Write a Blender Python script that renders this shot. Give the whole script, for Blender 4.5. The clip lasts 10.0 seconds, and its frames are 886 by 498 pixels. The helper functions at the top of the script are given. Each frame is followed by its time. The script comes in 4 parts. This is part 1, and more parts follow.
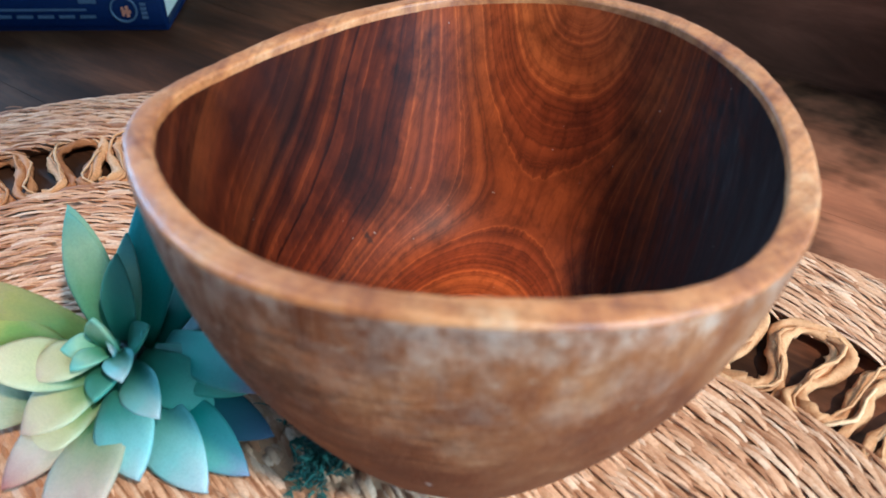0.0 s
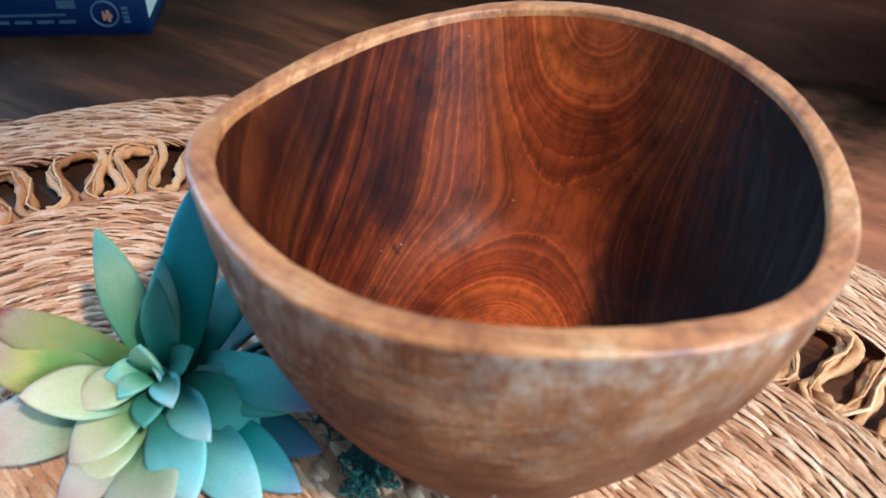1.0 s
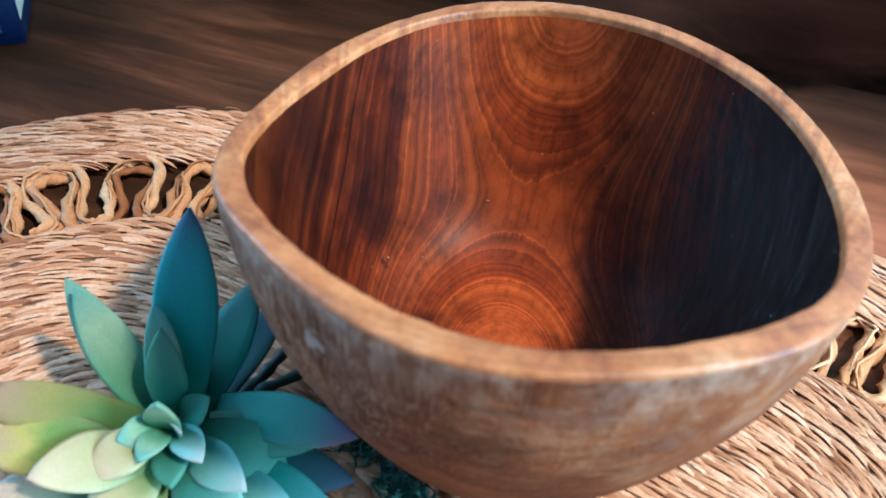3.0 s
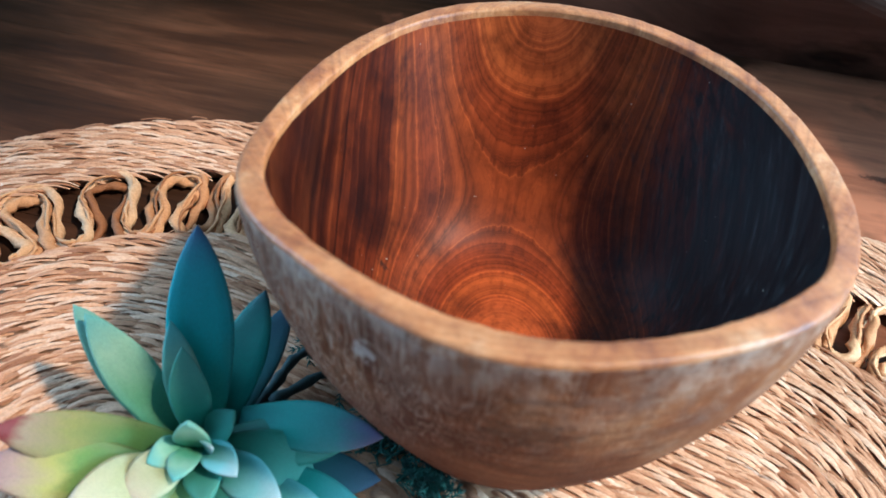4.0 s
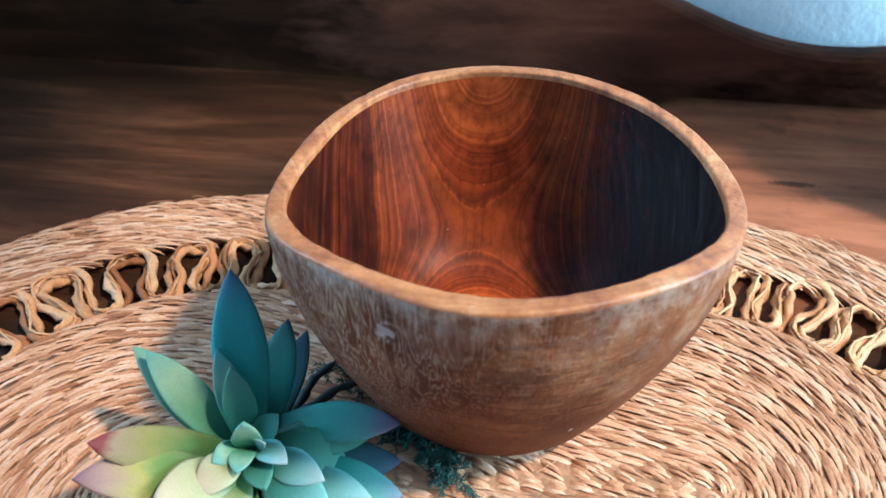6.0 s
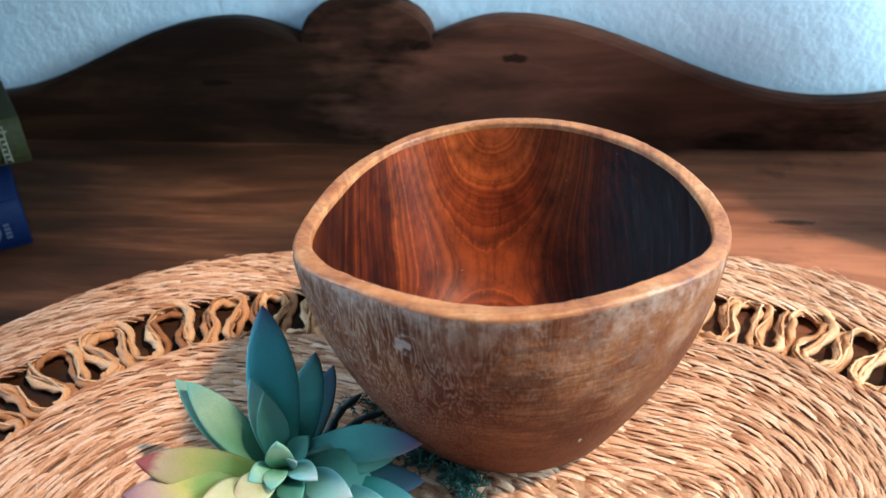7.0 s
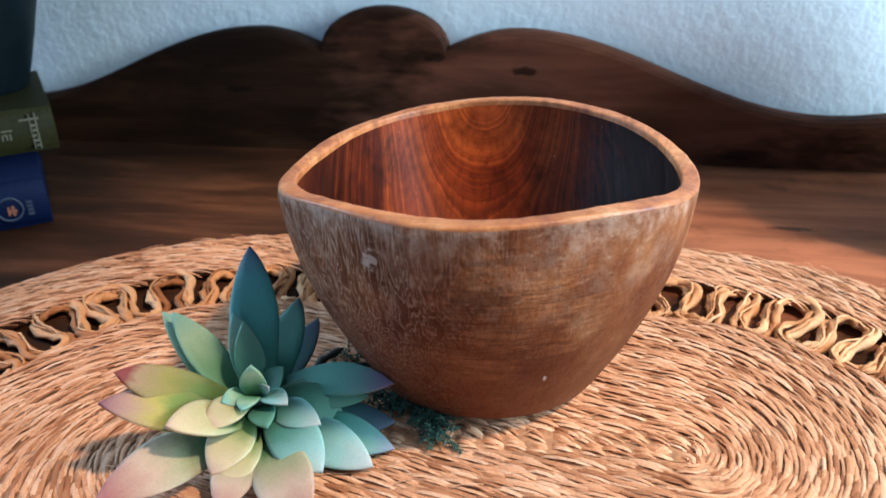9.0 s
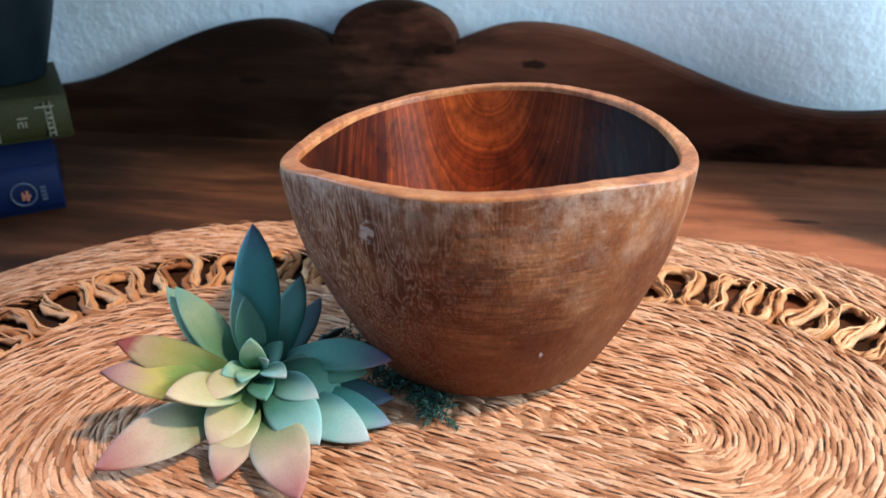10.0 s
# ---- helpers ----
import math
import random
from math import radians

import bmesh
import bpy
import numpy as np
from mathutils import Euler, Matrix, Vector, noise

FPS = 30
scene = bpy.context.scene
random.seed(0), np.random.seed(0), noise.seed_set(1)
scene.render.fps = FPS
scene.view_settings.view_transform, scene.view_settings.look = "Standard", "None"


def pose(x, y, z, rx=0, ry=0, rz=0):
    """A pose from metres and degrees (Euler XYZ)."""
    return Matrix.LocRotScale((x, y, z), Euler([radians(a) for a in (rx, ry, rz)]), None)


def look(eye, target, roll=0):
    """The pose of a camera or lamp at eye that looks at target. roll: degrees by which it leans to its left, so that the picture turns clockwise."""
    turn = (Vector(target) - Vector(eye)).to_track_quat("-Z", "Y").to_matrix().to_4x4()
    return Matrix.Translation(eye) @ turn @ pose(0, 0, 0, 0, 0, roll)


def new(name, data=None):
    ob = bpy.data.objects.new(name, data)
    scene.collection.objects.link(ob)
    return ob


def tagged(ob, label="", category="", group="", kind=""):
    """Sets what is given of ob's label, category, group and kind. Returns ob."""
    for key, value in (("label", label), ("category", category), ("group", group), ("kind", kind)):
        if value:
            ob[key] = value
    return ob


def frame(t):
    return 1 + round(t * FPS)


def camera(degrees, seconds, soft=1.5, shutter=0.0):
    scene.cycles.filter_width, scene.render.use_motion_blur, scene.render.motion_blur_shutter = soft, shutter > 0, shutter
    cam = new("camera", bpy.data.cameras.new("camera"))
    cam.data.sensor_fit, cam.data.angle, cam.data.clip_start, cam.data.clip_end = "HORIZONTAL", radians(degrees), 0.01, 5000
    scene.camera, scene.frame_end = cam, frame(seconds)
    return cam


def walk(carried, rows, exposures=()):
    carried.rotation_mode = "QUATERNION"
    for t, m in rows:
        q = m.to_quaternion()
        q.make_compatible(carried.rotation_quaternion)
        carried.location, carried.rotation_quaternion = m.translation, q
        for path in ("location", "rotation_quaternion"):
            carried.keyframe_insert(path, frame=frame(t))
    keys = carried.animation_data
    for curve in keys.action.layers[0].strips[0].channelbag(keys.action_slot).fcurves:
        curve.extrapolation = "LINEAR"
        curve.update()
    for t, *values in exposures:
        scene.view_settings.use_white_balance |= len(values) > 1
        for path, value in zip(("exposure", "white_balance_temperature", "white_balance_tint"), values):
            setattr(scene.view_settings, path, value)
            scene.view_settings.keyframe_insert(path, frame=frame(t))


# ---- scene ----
cam = camera(59.73, 10.0, soft=1.6)
cam.data.dof.use_dof, cam.data.dof.focus_distance, cam.data.dof.aperture_fstop = True, 0.27, 16.0
PATH = [
    (0, (0.08000, -0.11977, 0.17239), (-0.7535, 1.2048, -1.0729), 1.08),
    (0.5, (0.07032, -0.12547, 0.17636), (-0.7218, 1.2159, -1.0780), 1.37),
    (1, (0.06014, -0.12988, 0.18105), (-0.6561, 1.2333, -1.0951), 2.04),
    (1.5, (0.05034, -0.13443, 0.18401), (-0.5851, 1.2558, -1.1057), 2.94),
    (2, (0.03826, -0.13762, 0.18441), (-0.5182, 1.2814, -1.1105), 3.95),
    (2.5, (0.02918, -0.14084, 0.18655), (-0.4329, 1.3095, -1.1107), 4.62),
    (2.7, (0.02535, -0.13899, 0.18615), (-0.3864, 1.3224, -1.1157), 5.01),
    (3.8, (0.00279, -0.14347, 0.18828), (-0.2024, 1.3439, -1.1329), 5.91),
    (4, (0.00022, -0.14622, 0.19144), (-0.1692, 1.3453, -1.1302), 5.92),
    (4.5, (-0.00403, -0.15867, 0.19784), (-0.0975, 1.3535, -1.1077), 5.56),
    (5, (-0.00821, -0.16882, 0.20286), (-0.0679, 1.3641, -1.0804), 4.72),
    (5.5, (-0.00339, -0.18110, 0.20951), (-0.0688, 1.3861, -1.0313), 2.94),
    (6.8, (0.00344, -0.21604, 0.20856), (-0.1573, 1.4876, -0.8267), -2.00),
    (7, (0.00605, -0.22117, 0.20889), (-0.1666, 1.5005, -0.7941), -2.57),
    (7.5, (0.01120, -0.23143, 0.20209), (-0.1831, 1.5205, -0.7428), -2.88),
    (8, (0.01844, -0.23671, 0.19412), (-0.1934, 1.5439, -0.6916), -2.59),
    (8.5, (0.02384, -0.24221, 0.18400), (-0.2095, 1.5444, -0.6840), -1.76),
    (9, (0.02629, -0.24695, 0.17800), (-0.2331, 1.5419, -0.6780), -1.32),
    (9.5, (0.02999, -0.25005, 0.17185), (-0.2547, 1.5350, -0.6839), -1.31),
    (10, (0.03262, -0.25212, 0.17061), (-0.2681, 1.5362, -0.6729), -1.19),
]
walk(cam, [(t, look(eye, target, roll)) for t, eye, target, roll in PATH],
     [(0, -0.20, 4980, -4), (2.5, -0.03, 4930, -5), (5.5, -0.03, 5030, -3), (7.5, 0.0, 6000, 6), (9, -0.22, 6250, 12), (10, -0.24, 6250, 12)])

# ---- light: a sunlit window in the wall beside the dresser ----
SUN_AZ, SUN_EL = radians(-13), radians(54)
world = bpy.data.worlds.new("sky")
scene.world = world
world.use_nodes = True
wn = world.node_tree
sky = wn.nodes.new("ShaderNodeTexSky")
sky.sky_type, sky.sun_disc = "NISHITA", False
sky.sun_elevation, sky.sun_rotation = SUN_EL, math.pi / 2 - SUN_AZ
wn.links.new(sky.outputs[0], wn.nodes["Background"].inputs[0])
wn.nodes["Background"].inputs[1].default_value = 0.06

sun = new("sun", bpy.data.lights.new("sun", "SUN"))
sun.data.energy, sun.data.angle, sun.data.color = 4.8, radians(4), (1.0, 0.81, 0.60)
to_sun = Vector((math.cos(SUN_EL) * math.cos(SUN_AZ), math.cos(SUN_EL) * math.sin(SUN_AZ), math.sin(SUN_EL)))
sun.matrix_world = look(to_sun * 2, (0, 0, 0))

window_light = new("window_light", bpy.data.lights.new("window_light", "AREA"))
window_light.data.shape, window_light.data.size, window_light.data.size_y = "RECTANGLE", 0.30, 0.46
window_light.data.energy, window_light.data.color = 16.5, (0.58, 0.84, 1.0)
window_light.matrix_world = look((0.722, -0.085, 0.31), (0.0, -0.045, 0.31))
# weak blue fill from the front, through an unseen, added window
front_light = new("front_fill_light", bpy.data.lights.new("front_fill_light", "AREA"))
front_light.data.shape, front_light.data.size, front_light.data.size_y = "RECTANGLE", 0.85, 0.95
front_light.data.energy, front_light.data.color = 0.4, (0.50, 0.78, 1.0)
front_light.matrix_world = look((-0.115, -1.105, 0.80), (-0.05, 0.0, 0.80))
# cool light from the left; its unseen window is added and sized to fill shade
west_light = new("west_fill_light", bpy.data.lights.new("west_fill_light", "AREA"))
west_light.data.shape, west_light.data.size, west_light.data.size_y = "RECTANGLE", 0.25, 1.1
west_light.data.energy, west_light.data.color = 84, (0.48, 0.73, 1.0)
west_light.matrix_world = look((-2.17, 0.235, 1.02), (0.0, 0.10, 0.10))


# ---- materials ----
def material(name):
    m = bpy.data.materials.new(name)
    m.use_nodes = True
    nt = m.node_tree
    return m, nt, nt.nodes["Principled BSDF"]


def node(nt, kind, links=(), **values):
    n = nt.nodes.new("ShaderNode" + kind)
    for key, v in values.items():
        n.inputs[key].default_value = v
    for key, src in links:
        nt.links.new(src, n.inputs[key])
    return n


def ramp(nt, src, stops):
    n = nt.nodes.new("ShaderNodeValToRGB")
    el = n.color_ramp.elements
    while len(el) < len(stops):
        el.new(0.5)
    for e, (at, col) in zip(el, stops):
        e.position, e.color = at, (*col, 1)
    nt.links.new(src, n.inputs[0])
    return n.outputs[0]


def mix(nt, a, b, fac, how="MIX"):
    n = nt.nodes.new("ShaderNodeMix")
    n.data_type, n.blend_type = "RGBA", how
    for slot, v in ((0, fac), (6, a), (7, b)):
        if isinstance(v, bpy.types.NodeSocket):
            nt.links.new(v, n.inputs[slot])
        else:
            n.inputs[slot].default_value = v if slot == 0 else (*v, 1)
    return n.outputs[2]


def maths(nt, op, a, b=0.0):
    n = nt.nodes.new("ShaderNodeMath")
    n.operation = op
    for k, v in enumerate((a, b)):
        if isinstance(v, bpy.types.NodeSocket):
            nt.links.new(v, n.inputs[k])
        else:
            n.inputs[k].default_value = v
    return n.outputs[0]


def coords(nt, scale=(1, 1, 1), shift=(0, 0, 0), turn=(0, 0, 0)):
    tc = nt.nodes.new("ShaderNodeTexCoord")
    mp = nt.nodes.new("ShaderNodeMapping")
    mp.inputs["Scale"].default_value, mp.inputs["Location"].default_value, mp.inputs["Rotation"].default_value = scale, shift, turn
    nt.links.new(tc.outputs["Object"], mp.inputs[0])
    return mp.outputs[0]


def noise_tex(nt, vec, scale, detail=4.0, rough=0.6, distort=0.0):
    n = node(nt, "TexNoise", [("Vector", vec)], Scale=scale, Detail=detail, Roughness=rough, Distortion=distort)
    return n.outputs["Fac"]


def bump(nt, bsdf, height, strength, distance):
    n = node(nt, "Bump", [("Height", height)], Strength=strength, Distance=distance)
    nt.links.new(n.outputs[0], bsdf.inputs["Normal"])


def set_colour(nt, bsdf, colour, rough):
    nt.links.new(colour, bsdf.inputs["Base Color"])
    if isinstance(rough, bpy.types.NodeSocket):
        nt.links.new(rough, bsdf.inputs["Roughness"])
    else:
        bsdf.inputs["Roughness"].default_value = rough


# growth rings run round a slanting heart line that leaves the bowl at its floor and at its back rim
HEART_A, HEART_B = Vector((0.003, 0.012, 0.021)), Vector((-0.003, 0.083, 0.108))


def rings(nt, wobble=0.008):
    """Distance from the heart line, in metres, disturbed as wood is."""
    vec = coords(nt)
    d = (HEART_B - HEART_A).normalized()
    warp = node(nt, "TexNoise", [("Vector", vec)], Scale=20.0, Detail=1.0, Roughness=0.4)
    off = nt.nodes.new("ShaderNodeVectorMath")
    off.operation = "MULTIPLY_ADD"
    nt.links.new(warp.outputs["Color"], off.inputs[0])
    off.inputs[1].default_value = (wobble,) * 3
    nt.links.new(vec, off.inputs[2])
    rel = nt.nodes.new("ShaderNodeVectorMath")
    rel.operation = "SUBTRACT"
    nt.links.new(off.outputs[0], rel.inputs[0])
    rel.inputs[1].default_value = HEART_A + Vector((wobble,) * 3) * 0.5
    cr = nt.nodes.new("ShaderNodeVectorMath")
    cr.operation = "CROSS_PRODUCT"
    nt.links.new(rel.outputs[0], cr.inputs[0])
    cr.inputs[1].default_value = d
    ln = nt.nodes.new("ShaderNodeVectorMath")
    ln.operation = "LENGTH"
    nt.links.new(cr.outputs[0], ln.inputs[0])
    return vec, ln.outputs["Value"]


def banded(nt, dist, vec, scale, detail=3.0):
    """Noise along the ring distance alone: uneven year rings."""
    comb = nt.nodes.new("ShaderNodeCombineXYZ")
    nt.links.new(dist, comb.inputs[0])
    return noise_tex(nt, comb.outputs[0], scale, detail, 0.7)


def mark(nt, vec, at, size, ragged=0.5, coarse=420.0):
    """1 within a ragged spot of that size (x, y, z half-widths) round a place, 0 outside."""
    wob = node(nt, "TexNoise", [("Vector", vec)], Scale=coarse, Detail=4.0, Roughness=0.65)
    mp = nt.nodes.new("ShaderNodeMapping")
    mp.vector_type = "TEXTURE"
    mp.inputs["Location"].default_value, mp.inputs["Scale"].default_value = at, size
    nt.links.new(vec, mp.inputs[0])
    ln = nt.nodes.new("ShaderNodeVectorMath")
    ln.operation = "LENGTH"
    nt.links.new(mp.outputs[0], ln.inputs[0])
    d = maths(nt, "ADD", ln.outputs["Value"], maths(nt, "MULTIPLY", maths(nt, "SUBTRACT", wob.outputs["Fac"], 0.5), ragged * 4))
    return ramp(nt, d, [(0.55, (1, 1, 1)), (0.85, (0, 0, 0))])


def along_heart(nt, stretch):
    """Coordinates drawn out along the heart line, for pores and fibres."""
    tc = nt.nodes.new("ShaderNodeTexCoord")
    mp = nt.nodes.new("ShaderNodeMapping")
    mp.vector_type = "TEXTURE"
    mp.inputs["Rotation"].default_value, mp.inputs["Scale"].default_value = (radians(51), 0, 0), (1, stretch, 1)
    nt.links.new(tc.outputs["Object"], mp.inputs[0])
    return mp.outputs[0]


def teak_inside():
    m, nt, b = material("oiled_teak")
    vec, dist = rings(nt, 0.006)
    sep = nt.nodes.new("ShaderNodeSeparateXYZ")
    nt.links.new(vec, sep.inputs[0])
    fibre = noise_tex(nt, along_heart(nt, 9.0), 420.0, 3.0, 0.65)
    # fibres and small wanderings fray the rings
    ragged = maths(nt, "ADD", dist, maths(nt, "MULTIPLY", maths(nt, "SUBTRACT", fibre, 0.5), 0.0008))
    # the rings grow wider away from the heart
    years = maths(nt, "POWER", ragged, 0.5)
    r1 = banded(nt, years, vec, 235.0, 4.0)
    r2 = banded(nt, years, vec, 80.0, 3.0)
    r3 = banded(nt, dist, vec, 45.0, 2.0)
    base = ramp(nt, r3, [(0.32, (0.17, 0.024, 0.005)), (0.5, (0.30, 0.050, 0.009)), (0.68, (0.45, 0.098, 0.017))])
    col = mix(nt, base, ramp(nt, r2, [(0.36, (0.42, 0.34, 0.30)), (0.52, (0.95, 0.93, 0.90)), (0.66, (1.25, 1.28, 1.30))]), ramp(nt, dist, [(0.004, (0.30,) * 3), (0.022, (0.85,) * 3)]), "MULTIPLY")
    col = mix(nt, col, ramp(nt, r1, [(0.36, (0.16, 0.11, 0.11)), (0.47, (0.80, 0.76, 0.74)), (0.56, (0.98, 0.97, 0.95)), (0.60, (1.75, 2.0, 2.1)), (0.65, (1.05, 1.05, 1.05))]), ramp(nt, dist, [(0.010, (0.28,) * 3), (0.030, (0.95,) * 3)]), "MULTIPLY")
    big = ramp(nt, noise_tex(nt, vec, 42.0, 6.0, 0.65), [(0.36, (0.28, 0.24, 0.24)), (0.5, (0.92,) * 3), (0.64, (1.30, 1.32, 1.32))])
    col = mix(nt, col, big, 0.75, "MULTIPLY")
    col = mix(nt, col, ramp(nt, fibre, [(0.34, (0.55, 0.50, 0.48)), (0.55, (1.08,) * 3)]), 0.6, "MULTIPLY")
    # darker wood away from the heart; the ramp also carries the inner walls' shade
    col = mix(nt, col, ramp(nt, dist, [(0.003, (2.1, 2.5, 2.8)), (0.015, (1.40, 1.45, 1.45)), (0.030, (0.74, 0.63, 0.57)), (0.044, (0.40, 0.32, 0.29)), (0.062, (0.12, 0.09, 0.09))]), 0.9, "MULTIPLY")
    # the bowl's inner shadow towards the window, painted near black with pale fibres
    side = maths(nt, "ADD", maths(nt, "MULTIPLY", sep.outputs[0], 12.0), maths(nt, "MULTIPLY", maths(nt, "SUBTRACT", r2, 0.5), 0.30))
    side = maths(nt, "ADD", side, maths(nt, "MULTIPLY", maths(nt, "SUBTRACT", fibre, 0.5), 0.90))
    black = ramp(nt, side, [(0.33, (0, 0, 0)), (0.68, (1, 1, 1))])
    shade_or_streak = ramp(nt, noise_tex(nt, along_heart(nt, 22.0), 460.0, 4.0, 0.7), [(0.38, (0.004, 0.004, 0.004)), (0.56, (0.009, 0.009, 0.009)), (0.74, (0.032, 0.031, 0.030))])
    col = mix(nt, col, shade_or_streak, maths(nt, "MULTIPLY", black, 0.94))
    col = mix(nt, col, (0.020, 0.008, 0.005), maths(nt, "MULTIPLY", mark(nt, vec, (-0.0335, 0.0235, 0.031), (0.0065, 0.0016, 0.004), 0.3), 0.85))
    # a dark upright stain opposite the painted shadow
    col = mix(nt, col, (0.24, 0.20, 0.19), maths(nt, "MULTIPLY", mark(nt, along_heart(nt, 1.0), (-0.050, 0.068, 0.000), (0.020, 0.040, 0.026), 0.75, 45.0), 0.6), "MULTIPLY")
    # specks of dust
    dust = ramp(nt, noise_tex(nt, vec, 700.0, 1.0), [(0.80, (0, 0, 0)), (0.83, (1, 1, 1))])
    col = mix(nt, col, (0.5, 0.42, 0.34), maths(nt, "MULTIPLY", dust, 0.5))
    rough = maths(nt, "MULTIPLY_ADD", noise_tex(nt, vec, 60.0, 3.0), 0.20)
    nt.nodes[-1].inputs[2].default_value = 0.38
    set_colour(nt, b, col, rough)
    b.inputs["Specular IOR Level"].default_value = 0.17
    bump(nt, b, maths(nt, "ADD", r1, fibre), 0.14, 0.0005)
    return m


def teak_outside():
    m, nt, b = material("weathered_teak")
    vec, dist = rings(nt, 0.014)
    r1 = banded(nt, dist, vec, 330.0, 3.0)
    blot = noise_tex(nt, vec, 38.0, 6.0, 0.66)
    small = noise_tex(nt, coords(nt, (1, 1, 0.7), (0.2, 0.5, 0.1)), 130.0, 5.0, 0.7)
    base = ramp(nt, blot, [(0.33, (0.130, 0.034, 0.011)), (0.46, (0.210, 0.065, 0.021)), (0.58, (0.280, 0.101, 0.036)), (0.72, (0.36, 0.158, 0.068))])
    col = mix(nt, base, ramp(nt, small, [(0.34, (0.60, 0.52, 0.47)), (0.52, (1.0, 0.98, 0.96)), (0.7, (1.18, 1.16, 1.14))]), 0.5, "MULTIPLY")
    sep = nt.nodes.new("ShaderNodeSeparateXYZ")
    nt.links.new(vec, sep.inputs[0])
    # quarter-sawn flank: wavy pale and dark lines run up it
    flank = ramp(nt, maths(nt, "ADD", maths(nt, "MULTIPLY", sep.outputs[0], 8.0), maths(nt, "MULTIPLY", blot, 0.5)), [(0.06, (1, 1, 1)), (0.38, (0.05,) * 3)])
    shade_or_streak = noise_tex(nt, coords(nt, (1, 1, 0.07)), 300.0, 2.0, 0.5, 0.25)
    pale = ramp(nt, shade_or_streak, [(0.40, (0, 0, 0)), (0.43, (0.8,) * 3), (0.46, (0, 0, 0)), (0.515, (0, 0, 0)), (0.54, (1, 1, 1)), (0.565, (0, 0, 0)), (0.62, (0, 0, 0)), (0.64, (0.8,) * 3), (0.67, (0, 0, 0))])
    col = mix(nt, col, (0.62, 0.66, 0.70), maths(nt, "MULTIPLY", flank, 0.55), "MULTIPLY")
    col = mix(nt, col, (0.44, 0.34, 0.25), maths(nt, "MULTIPLY", maths(nt, "MULTIPLY", pale, flank), 0.8))
    dark = ramp(nt, shade_or_streak, [(0.38, (0.5, 0.45, 0.42)), (0.44, (1, 1, 1)), (0.50, (0.42, 0.36, 0.33)), (0.55, (1, 1, 1)), (0.60, (0.5, 0.45, 0.42)), (0.66, (1, 1, 1))])
    col = mix(nt, col, dark, maths(nt, "MULTIPLY", flank, 0.95), "MULTIPLY")
    # flat-sawn front: short strokes lie across it
    across = noise_tex(nt, coords(nt, (0.11, 0.11, 1)), 620.0, 4.0, 0.65, 0.4)
    front = mark(nt, vec, (0.018, -0.062, 0.060), (0.042, 0.04, 0.038), 0.40, 160.0)
    col = mix(nt, col, ramp(nt, across, [(0.36, (0.42, 0.35, 0.31)), (0.50, (1.0, 0.99, 0.98)), (0.64, (1.55, 1.62, 1.70))]), maths(nt, "MULTIPLY", front, 0.75), "MULTIPLY")
    grain = noise_tex(nt, coords(nt, (1, 1, 0.45)), 700.0, 3.0, 0.75)
    col = mix(nt, col, ramp(nt, grain, [(0.36, (0.50, 0.45, 0.42)), (0.54, (1.06, 1.05, 1.04))]), maths(nt, "MULTIPLY", maths(nt, "SUBTRACT", 1.2, front), 0.22), "MULTIPLY")
    # ray flecks: short ticks across the grain, gathered in upright bands
    bands = ramp(nt, noise_tex(nt, coords(nt, (1, 1, 0.16), (0.7, 0.2, 0.0)), 95.0, 2.0, 0.5, 0.4), [(0.44, (0, 0, 0)), (0.56, (1, 1, 1))])
    fleck = noise_tex(nt, coords(nt, (0.36, 0.36, 1), (0.1, 0.4, 0.2)), 640.0, 4.0, 0.75)
    col = mix(nt, col, (0.47, 0.31, 0.20), maths(nt, "MULTIPLY", maths(nt, "MULTIPLY", bands, ramp(nt, fleck, [(0.58, (0, 0, 0)), (0.70, (1, 1, 1))])), 0.45))
    col = mix(nt, col, (0.40, 0.34, 0.31), maths(nt, "MULTIPLY", maths(nt, "MULTIPLY", bands, ramp(nt, fleck, [(0.34, (1, 1, 1)), (0.44, (0, 0, 0))])), 0.45), "MULTIPLY")
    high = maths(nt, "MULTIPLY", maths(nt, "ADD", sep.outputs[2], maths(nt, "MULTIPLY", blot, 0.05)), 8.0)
    # the red oiled foot is darkened for its own shade, the shoulder is bleached and scuffed
    oil_and_shade = ramp(nt, high, [(0.50, (1, 1, 1)), (0.96, (0, 0, 0))])
    col = mix(nt, col, mix(nt, (0.085, 0.018, 0.006), col, 0.30), maths(nt, "MULTIPLY", oil_and_shade, 0.9))
    scuff = ramp(nt, noise_tex(nt, coords(nt, (1, 1, 0.8), (0.3, 0.1, 0)), 110.0, 8.0, 0.78), [(0.46, (0, 0, 0)), (0.66, (1, 1, 1))])
    bleach = ramp(nt, high, [(0.62, (0.05,) * 3), (0.98, (1, 1, 1))])
    col = mix(nt, col, (0.46, 0.33, 0.245), maths(nt, "MULTIPLY", maths(nt, "MULTIPLY", bleach, scuff), 0.36))
    chips = maths(nt, "MULTIPLY", ramp(nt, high, [(0.89, (0, 0, 0)), (0.97, (1, 1, 1))]), ramp(nt, small, [(0.42, (0.1,) * 3), (0.58, (1, 1, 1))]))
    col = mix(nt, col, (0.56, 0.46, 0.38), maths(nt, "MULTIPLY", chips, 0.4))
    col = mix(nt, col, (0.50, 0.42, 0.36), maths(nt, "MULTIPLY", mark(nt, vec, (-0.0225, -0.0540, 0.0815), (0.0036, 0.006, 0.0034), 0.8), 0.5))
